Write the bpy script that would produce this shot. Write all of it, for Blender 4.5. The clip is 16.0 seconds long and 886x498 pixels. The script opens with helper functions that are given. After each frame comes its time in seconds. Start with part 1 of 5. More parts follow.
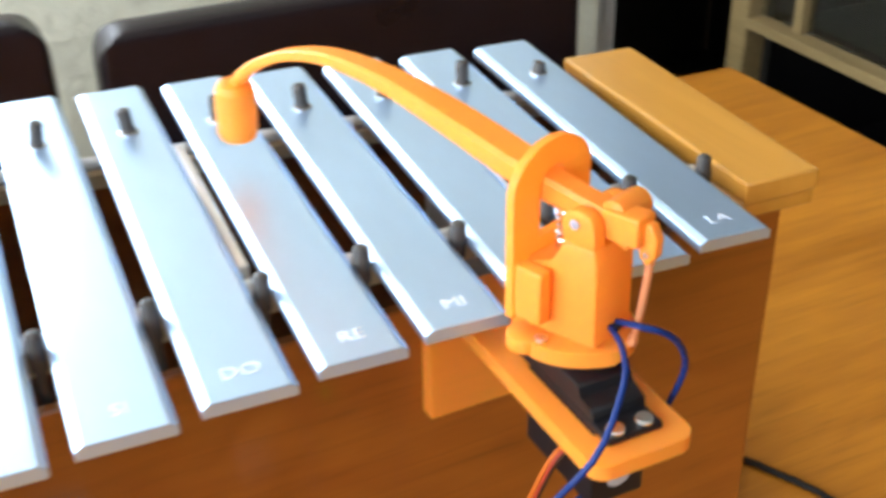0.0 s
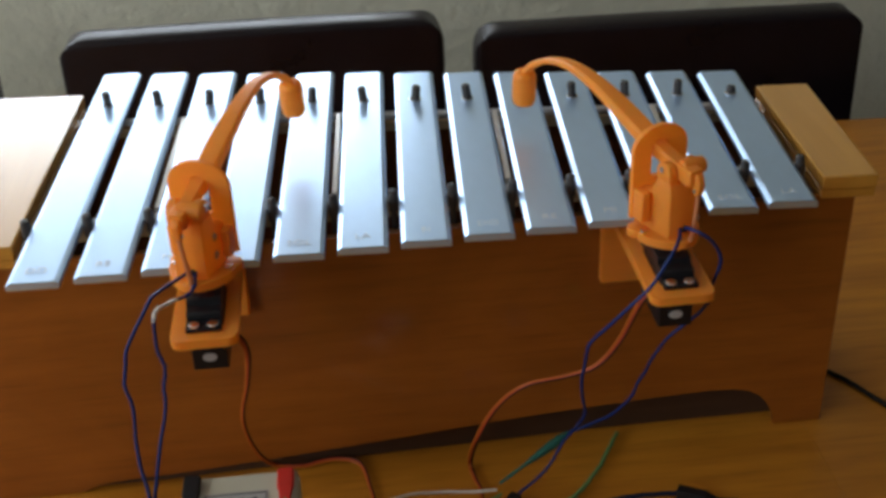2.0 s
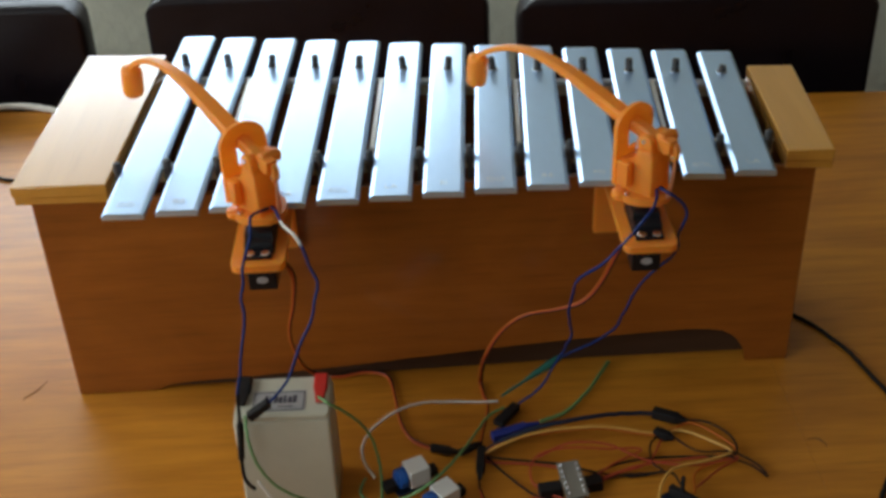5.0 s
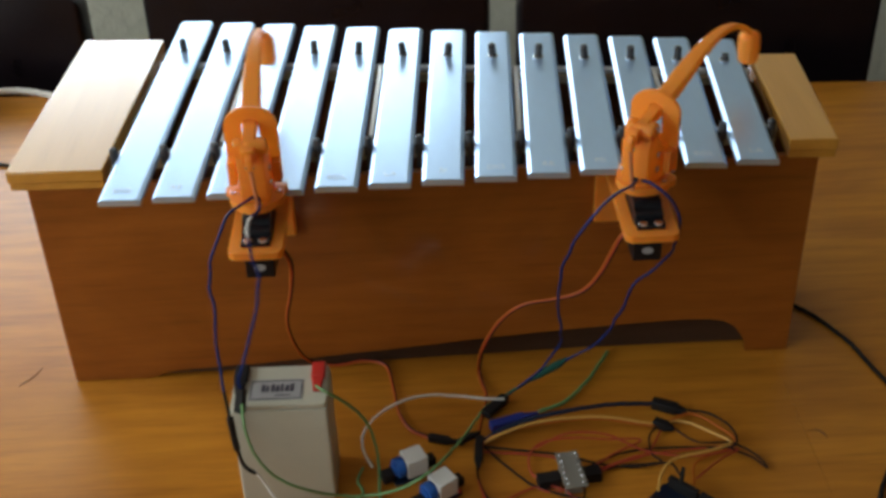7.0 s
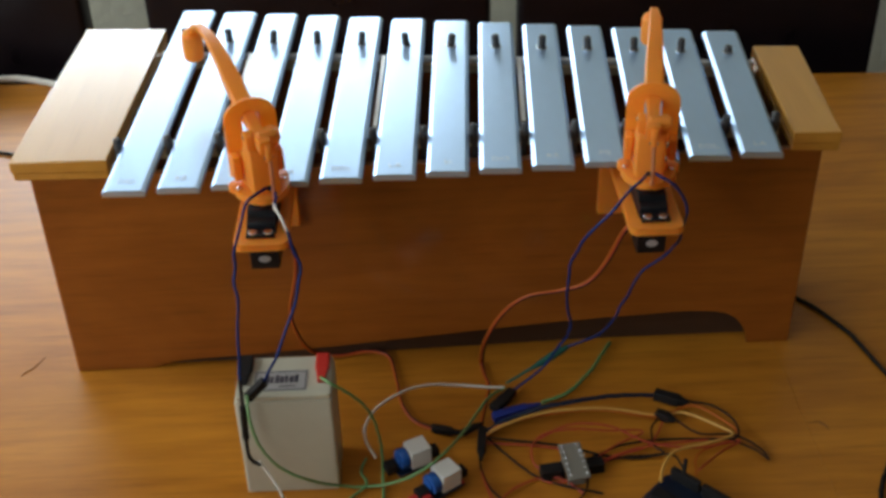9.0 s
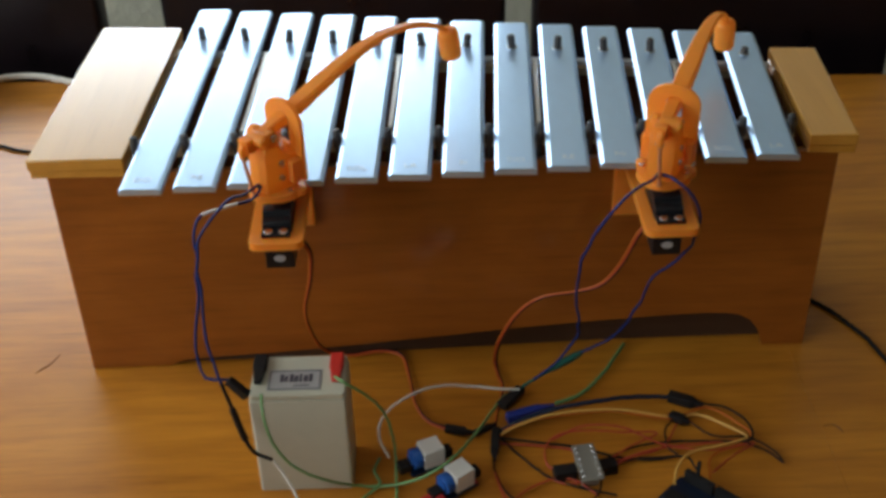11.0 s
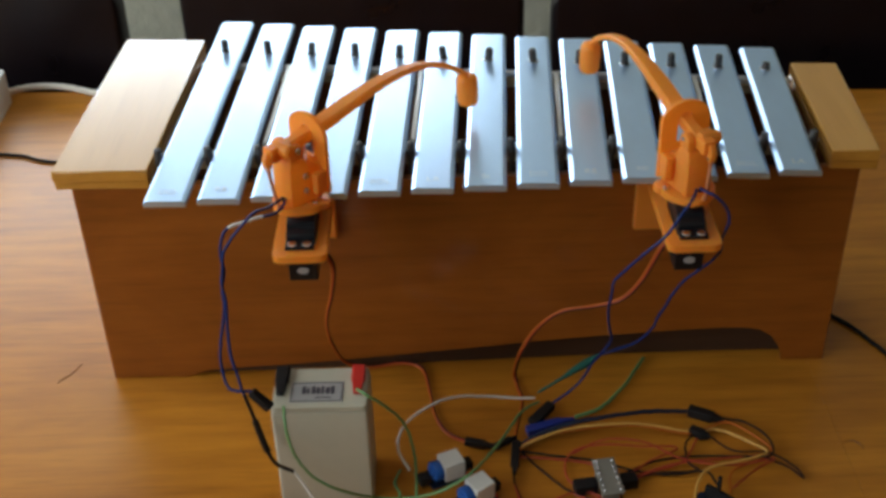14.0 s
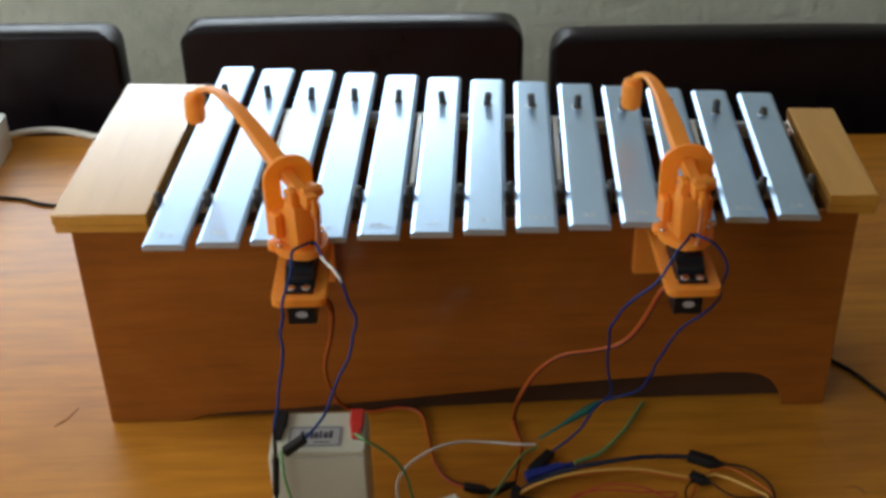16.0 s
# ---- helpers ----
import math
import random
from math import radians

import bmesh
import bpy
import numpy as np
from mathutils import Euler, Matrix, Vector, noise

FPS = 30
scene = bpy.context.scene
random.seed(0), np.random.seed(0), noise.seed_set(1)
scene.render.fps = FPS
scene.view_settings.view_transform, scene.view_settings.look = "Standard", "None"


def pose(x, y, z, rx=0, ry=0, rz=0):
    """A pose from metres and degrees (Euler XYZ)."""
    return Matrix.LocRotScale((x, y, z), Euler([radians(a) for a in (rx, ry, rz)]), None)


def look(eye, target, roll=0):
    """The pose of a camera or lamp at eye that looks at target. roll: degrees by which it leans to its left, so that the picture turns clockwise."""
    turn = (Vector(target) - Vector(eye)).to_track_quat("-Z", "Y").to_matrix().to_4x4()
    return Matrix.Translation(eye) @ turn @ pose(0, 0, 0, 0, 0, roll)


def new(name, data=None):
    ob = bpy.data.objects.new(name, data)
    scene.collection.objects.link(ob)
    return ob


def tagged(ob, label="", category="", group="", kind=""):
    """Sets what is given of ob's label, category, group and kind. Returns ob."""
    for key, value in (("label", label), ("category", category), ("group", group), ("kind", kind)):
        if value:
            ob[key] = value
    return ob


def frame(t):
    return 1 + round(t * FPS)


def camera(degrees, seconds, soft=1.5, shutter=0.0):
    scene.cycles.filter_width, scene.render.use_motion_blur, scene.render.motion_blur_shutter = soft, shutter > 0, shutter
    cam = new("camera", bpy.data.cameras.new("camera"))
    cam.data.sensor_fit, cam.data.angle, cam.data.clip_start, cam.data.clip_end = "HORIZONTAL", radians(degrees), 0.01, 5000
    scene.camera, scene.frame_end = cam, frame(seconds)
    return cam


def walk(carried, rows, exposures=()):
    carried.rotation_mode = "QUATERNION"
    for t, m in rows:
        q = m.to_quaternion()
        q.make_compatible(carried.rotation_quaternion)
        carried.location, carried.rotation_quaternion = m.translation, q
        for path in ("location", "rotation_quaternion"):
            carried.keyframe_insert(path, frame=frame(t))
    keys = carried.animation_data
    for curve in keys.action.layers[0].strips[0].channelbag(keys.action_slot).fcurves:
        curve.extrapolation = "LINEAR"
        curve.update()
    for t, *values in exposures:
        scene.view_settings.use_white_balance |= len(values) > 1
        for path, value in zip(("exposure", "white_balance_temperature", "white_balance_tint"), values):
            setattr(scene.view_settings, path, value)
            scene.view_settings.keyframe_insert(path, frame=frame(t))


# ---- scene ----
LENS = 41.38
cam = camera(LENS, 16.0, soft=3.4, shutter=0.5)
PATH = [
    (0, (0.2790, -0.3279, 0.4274), (0.5812, 0.2899, 0.0189), -1.05),
    (0.5, (0.2616, -0.4118, 0.4536), (0.4729, 0.2519, 0.0603), -2.44),
    (1, (0.2499, -0.5242, 0.4913), (0.4033, 0.1597, 0.1055), -2.14),
    (1.5, (0.2505, -0.6026, 0.5279), (0.3534, 0.0867, 0.1350), -2.21),
    (2, (0.2690, -0.6510, 0.5570), (0.3294, 0.0362, 0.1522), -2.40),
    (2.5, (0.2845, -0.7003, 0.5798), (0.3230, -0.0183, 0.1634), -2.44),
    (3, (0.3006, -0.7420, 0.5996), (0.3213, -0.0691, 0.1675), -2.63),
    (3.5, (0.3020, -0.7675, 0.6189), (0.3179, -0.1077, 0.1668), -2.44),
    (4, (0.2971, -0.7759, 0.6281), (0.3141, -0.1184, 0.1727), -2.14),
    (4.5, (0.2953, -0.7725, 0.6314), (0.3107, -0.1051, 0.1905), -2.06),
    (4.7, (0.2988, -0.7771, 0.6336), (0.3100, -0.1062, 0.1979), -2.37),
    (7, (0.2978, -0.7705, 0.6297), (0.3098, -0.1044, 0.1869), -1.95),
    (7.5, (0.2961, -0.7703, 0.6300), (0.3098, -0.1056, 0.1850), -1.83),
    (8, (0.2926, -0.7695, 0.6320), (0.3094, -0.1072, 0.1837), -1.57),
    (10.5, (0.2893, -0.7687, 0.6339), (0.2998, -0.1080, 0.1830), -1.56),
    (11, (0.2880, -0.7684, 0.6345), (0.2960, -0.1077, 0.1835), -1.58),
    (11.5, (0.2850, -0.7686, 0.6350), (0.2919, -0.1078, 0.1841), -1.59),
    (12, (0.2822, -0.7689, 0.6346), (0.2881, -0.1076, 0.1845), -1.55),
    (12.5, (0.2822, -0.7681, 0.6357), (0.2845, -0.1073, 0.1848), -1.70),
    (13, (0.2815, -0.7683, 0.6365), (0.2819, -0.1075, 0.1855), -1.68),
    (13.5, (0.2801, -0.7693, 0.6363), (0.2805, -0.1078, 0.1864), -1.66),
    (14, (0.2799, -0.7691, 0.6387), (0.2807, -0.1046, 0.1932), -1.55),
    (14.5, (0.2797, -0.7686, 0.6389), (0.2811, -0.0972, 0.2039), -1.50),
    (15, (0.2796, -0.7689, 0.6382), (0.2819, -0.0920, 0.2118), -1.49),
    (15.5, (0.2804, -0.7689, 0.6383), (0.2823, -0.0892, 0.2163), -1.46),
    (16, (0.2799, -0.7688, 0.6387), (0.2822, -0.0882, 0.2182), -1.40),
]
EXPOSURES = [(0.0, 1.74, 6450, 14), (0.5, 1.15, 6900, 20), (1.0, 0.75, 7050, 20), (1.5, 0.42, 7000, 20), (2.0, -0.12, 6700, 14), (2.5, -0.24, 6500, 10),
             (3.0, -0.3, 6500, 10), (3.5, -0.26, 6500, 10), (4.5, -0.02, 6500, 10), (7.0, 0.04, 6500, 10), (8.0, 0.04, 6500, 10), (10.5, 0.02, 6500, 10),
             (14.0, 0.02, 6500, 10), (16.0, 0.06, 6500, 10)]
walk(cam, [(t, look(eye, target, roll)) for t, eye, target, roll in PATH], EXPOSURES)

# ---- light ----
world = bpy.data.worlds.new("sky")
scene.world = world
world.use_nodes = True
wn = world.node_tree.nodes
sky = wn.new("ShaderNodeTexSky")
sky.sky_type, sky.sun_disc = "NISHITA", False
sky.sun_elevation, sky.sun_rotation = radians(42), radians(-70)
world.node_tree.links.new(sky.outputs["Color"], wn["Background"].inputs["Color"])
wn["Background"].inputs["Strength"].default_value = 0.12


def window_light(name, m, sx, sy, watts, colour):
    data = bpy.data.lights.new(name, "AREA")
    data.shape, data.size, data.size_y, data.energy, data.color = "RECTANGLE", sx, sy, watts, colour
    ob = new(name, data)
    ob.matrix_world = m
    return ob


FAR_Y = 1.10
WIN_X0, WIN_X1, WIN_Z0, WIN_Z1 = -1.0, 0.365, 0.30, 0.655
SIDE_Y0, SIDE_Y1, SIDE_Z0, SIDE_Z1 = -2.0, 0.5, 0.25, 1.40
window_light("far_window_light", look(((WIN_X0 + WIN_X1) / 2, FAR_Y + 0.10, (WIN_Z0 + WIN_Z1) / 2), ((WIN_X0 + WIN_X1) / 2, -2, (WIN_Z0 + WIN_Z1) / 2)),
             WIN_X1 - WIN_X0, WIN_Z1 - WIN_Z0, 12.3, (0.78, 0.90, 1.0))
window_light("side_window_light", look((-1.2, (SIDE_Y0 + SIDE_Y1) / 2, (SIDE_Z0 + SIDE_Z1) / 2), (2, (SIDE_Y0 + SIDE_Y1) / 2, (SIDE_Z0 + SIDE_Z1) / 2)),
             SIDE_Y1 - SIDE_Y0, SIDE_Z1 - SIDE_Z0, 30, (0.86, 0.94, 0.98))


# ---- materials ----
def material(name, colour, rough=0.5, metal=0.0, spec=0.5, grain=0.0, scale=40.0, bump=0.0, stretch=(1, 1, 1), colour2=None, coat=0.0, per_object=0.0,
             blotch=0.0, rough_var=0.0):
    """A plain surface with grain at two scales: fine noise in colour and relief, and broad blotches."""
    m = bpy.data.materials.new(name)
    m.use_nodes = True
    n, link = m.node_tree.nodes, m.node_tree.links.new
    b = n["Principled BSDF"]
    b.inputs["Roughness"].default_value, b.inputs["Metallic"].default_value = rough, metal
    b.inputs["Specular IOR Level"].default_value = spec
    b.inputs["Coat Weight"].default_value, b.inputs["Coat Roughness"].default_value = coat, 0.12
    tc = n.new("ShaderNodeTexCoord")
    mp = n.new("ShaderNodeMapping")
    mp.inputs["Scale"].default_value = stretch
    link(tc.outputs["Object"], mp.inputs["Vector"])
    fine = n.new("ShaderNodeTexNoise")
    fine.inputs["Scale"].default_value, fine.inputs["Detail"].default_value = scale, 5
    link(mp.outputs["Vector"], fine.inputs["Vector"])
    broad = n.new("ShaderNodeTexNoise")
    broad.inputs["Scale"].default_value, broad.inputs["Detail"].default_value = scale / 9, 3
    link(mp.outputs["Vector"], broad.inputs["Vector"])
    ramp = n.new("ShaderNodeMix")
    ramp.data_type = "RGBA"
    c2 = colour2 or tuple(c * (1 - grain) for c in colour)
    ramp.inputs[6].default_value, ramp.inputs[7].default_value = (*colour, 1), (*c2, 1)
    link(fine.outputs["Fac"], ramp.inputs[0])
    mix = n.new("ShaderNodeMix")
    mix.data_type, mix.blend_type = "RGBA", "MULTIPLY"
    mix.inputs[0].default_value = 1.0
    mr = n.new("ShaderNodeMapRange")
    mr.inputs["From Min"].default_value, mr.inputs["From Max"].default_value = 0.3, 0.7
    mr.inputs["To Min"].default_value, mr.inputs["To Max"].default_value = 1 - blotch, 1 + blotch * 0.5
    link(broad.outputs["Fac"], mr.inputs["Value"])
    link(ramp.outputs[2], mix.inputs[6])
    link(mr.outputs["Result"], mix.inputs[7])
    out = mix.outputs[2]
    if per_object:
        info, hsv, sc = n.new("ShaderNodeObjectInfo"), n.new("ShaderNodeHueSaturation"), n.new("ShaderNodeMapRange")
        sc.inputs["To Min"].default_value, sc.inputs["To Max"].default_value = 1 - per_object, 1 + per_object
        link(info.outputs["Random"], sc.inputs["Value"])
        link(sc.outputs["Result"], hsv.inputs["Value"])
        link(out, hsv.inputs["Color"])
        out = hsv.outputs["Color"]
    link(out, b.inputs["Base Color"])
    if rough_var:
        rr = n.new("ShaderNodeMapRange")
        rr.inputs["From Min"].default_value, rr.inputs["From Max"].default_value = 0.3, 0.7
        rr.inputs["To Min"].default_value, rr.inputs["To Max"].default_value = max(0.02, rough - rough_var), rough + rough_var
        link(broad.outputs["Fac"], rr.inputs["Value"])
        link(rr.outputs["Result"], b.inputs["Roughness"])
    if bump:
        bp = n.new("ShaderNodeBump")
        bp.inputs["Strength"].default_value, bp.inputs["Distance"].default_value = 1.0, bump
        link(fine.outputs["Fac"], bp.inputs["Height"])
        link(bp.outputs["Normal"], b.inputs["Normal"])
    return m


def wood(name, light, dark, rough, along="x", coat=0.0, scale=9.0, bump=0.00006, rings=0.55, coat_rough=0.3, long=6, pore=0.82, fibre=14):
    """Veneer: long streaks along one axis, broad figure, fine dark pores."""
    m = bpy.data.materials.new(name)
    m.use_nodes = True
    n, link = m.node_tree.nodes, m.node_tree.links.new
    b = n["Principled BSDF"]
    b.inputs["Roughness"].default_value = rough
    b.inputs["Coat Weight"].default_value, b.inputs["Coat Roughness"].default_value = coat, coat_rough
    b.inputs["Specular IOR Level"].default_value = 0.35
    tc = n.new("ShaderNodeTexCoord")

    def streak(sc, length, detail, rough_detail=0.55, twist=0.0):
        mp = n.new("ShaderNodeMapping")
        s = [sc, sc, sc]
        s["xyz".index(along)] = sc / length
        mp.inputs["Scale"].default_value = s
        link(tc.outputs["Object"], mp.inputs["Vector"])
        t = n.new("ShaderNodeTexNoise")
        t.inputs["Scale"].default_value, t.inputs["Detail"].default_value, t.inputs["Roughness"].default_value = 1.0, detail, rough_detail
        t.inputs["Distortion"].default_value = twist
        link(mp.outputs["Vector"], t.inputs["Vector"])
        return t.outputs["Fac"]

    figure, grain, pores = streak(scale, long, 4, 0.6, 0.8), streak(scale * 9, fibre, 4), streak(scale * 40, 22, 2)
    ramp = n.new("ShaderNodeValToRGB")
    ramp.color_ramp.elements[0].position, ramp.color_ramp.elements[1].position = 0.32, 0.68
    ramp.color_ramp.elements[0].color, ramp.color_ramp.elements[1].color = (*dark, 1), (*light, 1)
    add = n.new("ShaderNodeMix")
    add.data_type = "FLOAT"
    add.inputs[0].default_value = rings
    link(figure, add.inputs[2])
    link(grain, add.inputs[3])
    link(add.outputs[0], ramp.inputs["Fac"])
    pr = n.new("ShaderNodeMapRange")
    pr.inputs["From Min"].default_value, pr.inputs["From Max"].default_value = 0.28, 0.45
    pr.inputs["To Min"].default_value, pr.inputs["To Max"].default_value = pore, 1.0
    link(pores, pr.inputs["Value"])
    mul = n.new("ShaderNodeMix")
    mul.data_type, mul.blend_type = "RGBA", "MULTIPLY"
    mul.inputs[0].default_value = 1.0
    link(ramp.outputs["Color"], mul.inputs[6])
    link(pr.outputs["Result"], mul.inputs[7])
    link(mul.outputs[2], b.inputs["Base Color"])
    rr = n.new("ShaderNodeMapRange")
    rr.inputs["To Min"].default_value, rr.inputs["To Max"].default_value = rough - 0.08, rough + 0.1
    link(figure, rr.inputs["Value"])
    link(rr.outputs["Result"], b.inputs["Roughness"])
    bp = n.new("ShaderNodeBump")
    bp.inputs["Distance"].default_value = bump
    link(grain, bp.inputs["Height"])
    link(bp.outputs["Normal"], b.inputs["Normal"])
    return m


def glow(name, colour, strength):
    m = bpy.data.materials.new(name)
    m.use_nodes = True
    b = m.node_tree.nodes["Principled BSDF"]
    b.inputs["Base Color"].default_value = (*colour, 1)
    b.inputs["Emission Color"].default_value, b.inputs["Emission Strength"].default_value = (*colour, 1), strength
    return m


def glass_material(name):
    m = bpy.data.materials.new(name)
    m.use_nodes = True
    b = m.node_tree.nodes["Principled BSDF"]
    b.inputs["Base Color"].default_value = (0.9, 0.95, 0.93, 1)
    b.inputs["Transmission Weight"].default_value, b.inputs["Roughness"].default_value, b.inputs["IOR"].default_value = 1.0, 0.02, 1.45
    return m


M_TABLE = wood("table_oak", (0.62, 0.245, 0.022), (0.315, 0.102, 0.0076), 0.38, "x", coat=0.1, scale=10.0, rings=0.40, long=3.0, fibre=12, pore=0.80)
M_SCRATCH = material("worn_varnish", (0.20, 0.07, 0.012), 0.6, grain=0.2, scale=300)
M_BOX = wood("box_beech", (0.38, 0.110, 0.013), (0.195, 0.050, 0.0055), 0.36, "x", coat=1.0, scale=9.0, long=2.0, coat_rough=0.10, rings=0.4, fibre=9)
M_LID = wood("lid_beech", (0.62, 0.29, 0.042), (0.52, 0.235, 0.028), 0.40, "y", coat=1.0, scale=9.0, coat_rough=0.26, pore=0.93)
M_LID.node_tree.nodes["Principled BSDF"].inputs["Coat IOR"].default_value = 1.75
M_INNER = wood("inner_pine", (0.74, 0.54, 0.32), (0.60, 0.40, 0.20), 0.6, "y")
M_BAR = material("anodised_aluminium", (0.525, 0.725, 1.0), 0.34, 0.8, grain=0.05, scale=900, stretch=(1, 0.4, 1), blotch=0.025)
M_PARTITION = wood("varnished_pale_strip", (0.85, 0.76, 0.64), (0.74, 0.63, 0.50), 0.3, "y", coat=1.0, coat_rough=0.2)
# shade under the box is put into this dark board colour
M_BOTTOM = wood("shade_dark_board", (0.085, 0.040, 0.020), (0.055, 0.026, 0.014), 0.6, "x")
M_STAMP = material("stamped_mark", (0.92, 0.94, 0.98), 0.4, 0.1, grain=0.05)
M_RUBBER = material("black_rubber", (0.055, 0.050, 0.046), 0.55, grain=0.4, scale=300)
M_STEEL = material("bright_steel", (0.75, 0.75, 0.75), 0.25, 1.0, grain=0.1, scale=300)
M_FELT = material("cream_felt_cord", (0.88, 0.85, 0.80), 0.9, grain=0.1, scale=500, bump=0.0004)
M_ORANGE = material("orange_printed_plastic", (1.0, 0.385, 0.060), 0.42, spec=0.4, grain=0.05, scale=900, bump=0.00005, stretch=(0.2, 0.2, 3), blotch=0.05)
plastic = M_ORANGE.node_tree.nodes["Principled BSDF"]
plastic.inputs["Subsurface Weight"].default_value, plastic.inputs["Subsurface Scale"].default_value = 0.3, 0.003
plastic.inputs["Subsurface Radius"].default_value = (1.0, 0.30, 0.04)
# thin printed walls let light through
tree = M_ORANGE.node_tree
through_light, blend = tree.nodes.new("ShaderNodeBsdfTranslucent"), tree.nodes.new("ShaderNodeMixShader")
through_light.inputs["Color"].default_value = (1.0, 0.56, 0.10, 1)
blend.inputs[0].default_value = 0.44
tree.links.new(plastic.outputs["BSDF"], blend.inputs[1])
tree.links.new(through_light.outputs["BSDF"], blend.inputs[2])
tree.links.new(blend.outputs["Shader"], tree.nodes["Material Output"].inputs["Surface"])
M_SERVO = material("black_servo_plastic", (0.008, 0.008, 0.010), 0.42, spec=0.3, grain=0.3, scale=300)
M_STICKER = material("silver_sticker", (0.38, 0.38, 0.38), 0.4, grain=0.1)
M_COPPER = material("copper_coloured_rod", (0.75, 0.35, 0.18), 0.35, 0.6, grain=0.1)
M_BATTERY = material("grey_battery_plastic", (0.50, 0.475, 0.365), 0.42, grain=0.06, scale=200, blotch=0.06)
M_LABEL = material("grey_label", (0.36, 0.345, 0.33), 0.5, grain=0.1)
M_INK = material("dark_ink", (0.05, 0.045, 0.06), 0.5)
M_REDCAP = material("red_terminal_plastic", (0.55, 0.03, 0.02), 0.4, grain=0.1)
M_BLACKPLASTIC = material("black_plug_plastic", (0.010, 0.009, 0.009), 0.6, spec=0.3, grain=0.3, scale=300)
M_BLUEWIRE = material("blue_wire_sleeve", (0.004, 0.022, 0.125), 0.5, spec=0.2, grain=0.15, scale=300)
M_GREENWIRE = material("green_wire_sleeve", (0.15, 0.31, 0.11), 0.45, grain=0.15, scale=300)
M_WHITEWIRE = material("white_wire_sleeve", (0.80, 0.77, 0.70), 0.45, grain=0.1, scale=300)
M_BLACKWIRE = material("black_wire_sleeve", (0.012, 0.010, 0.009), 0.6, spec=0.2, grain=0.3, scale=300)
M_DARKBROWNWIRE = material("dark_brown_wire", (0.05, 0.018, 0.007), 0.6, spec=0.2, grain=0.3, scale=300)
M_NAVYWIRE = material("navy_wire_bundle", (0.014, 0.024, 0.055), 0.55, spec=0.3, grain=0.5, scale=500)
M_YELLOWWIRE = material("yellow_wire_sleeve", (0.70, 0.38, 0.08), 0.45, grain=0.1, scale=300)
M_ORANGEWIRE = material("orange_wire_sleeve", (0.50, 0.115, 0.010), 0.5, spec=0.3, grain=0.1, scale=300)
M_REDWIRE = material("red_wire_sleeve", (0.42, 0.045, 0.015), 0.45, grain=0.1, scale=300)
M_GREENCLIP = material("green_clip_rubber", (0.01, 0.12, 0.085), 0.5, grain=0.2, scale=300)
M_BLUECLIP = material("blue_clip_rubber", (0.008, 0.026, 0.20), 0.5, grain=0.2, scale=300)
M_BOARD = material("blue_circuit_board", (0.004, 0.012, 0.032), 0.35, grain=0.5, scale=400)
M_WHITEBLOCK = material("white_module_plastic", (0.72, 0.70, 0.64), 0.45, grain=0.06)
M_BLUEBLOCK = material("blue_terminal_plastic", (0.015, 0.10, 0.38), 0.4, grain=0.15)
M_REDBLOCK = material("red_terminal_block", (0.5, 0.03, 0.025), 0.4, grain=0.1)
M_GREYBOARD = material("grey_perforated_board", (0.22, 0.20, 0.16), 0.5, grain=0.3, scale=600)
M_LED = glow("green_led", (0.45, 1.0, 0.04), 2.2)
M_LEATHER = material("dark_brown_leather", (0.011, 0.007, 0.009), 0.33, spec=0.22, grain=0.35, scale=160, bump=0.00035, blotch=0.25, rough_var=0.07)
M_CHAIRWOOD = wood("dark_chair_wood", (0.06, 0.03, 0.016), (0.035, 0.018, 0.01), 0.4, "z")
M_WALL = material("beige_textured_plaster", (0.87, 0.86, 0.70), 0.9, grain=0.14, scale=55, bump=0.0050, blotch=0.08)
# for the unseen walls: kept dark so that they bounce less fill light
M_FARWALL = material("dull_low_bounce_paint", (0.34, 0.29, 0.225), 0.85, grain=0.05, scale=40, bump=0.001, blotch=0.06)
M_CEILING = material("white_ceiling_paint", (0.78, 0.77, 0.74), 0.9, grain=0.03, scale=40, bump=0.0008)
M_FLOOR = wood("floor_boards", (0.22, 0.12, 0.06), (0.14, 0.07, 0.03), 0.45, "y")
M_WHITEPAINT = material("white_gloss_paint", (0.78, 0.77, 0.73), 0.4, grain=0.04, scale=60)
M_CABWOOD = wood("cabinet_pale_wood", (0.30, 0.215, 0.10), (0.21, 0.15, 0.065), 0.5, "y")
M_DARKSHELF = material("black_shelf_laminate", (0.010, 0.009, 0.010), 0.4, grain=0.4, scale=60)
M_GLASS = glass_material("window_glass")
M_STRIP = material("white_power_strip_plastic", (0.74, 0.74, 0.72), 0.4, grain=0.04)
M_GREYTHING = material("grey_box_cardboard", (0.25, 0.27, 0.28), 0.6, grain=0.2)


# ---- building helpers ----
def finish(bm, mat, name, smooth=20):
    me = bpy.data.meshes.new(name)
    bmesh.ops.recalc_face_normals(bm, faces=bm.faces)
    bm.to_mesh(me)
    bm.free()
    me.materials.append(mat)
    for p in me.polygons:
        p.use_smooth = True
    me.set_sharp_from_angle(angle=radians(smooth))
    return me


def part(name, bm, mat, parent=None, label="", smooth=20, m=None):
    ob = new(name, finish(bm, mat, name, smooth))
    if m is not None:
        ob.matrix_basis = m
    if parent is not None:
        ob.parent = parent
    if label:
        ob["label"] = label
    return ob


def box(bm, x0, x1, y0, y1, z0, z1, bevel=0.0, seg=2, m=None):
    pts = [(x, y, z) for z in (z0, z1) for y in (y0, y1) for x in (x0, x1)]
    return prism_pts(bm, [pts[0], pts[1], pts[3], pts[2]], [pts[4], pts[5], pts[7], pts[6]], bevel, seg, m)


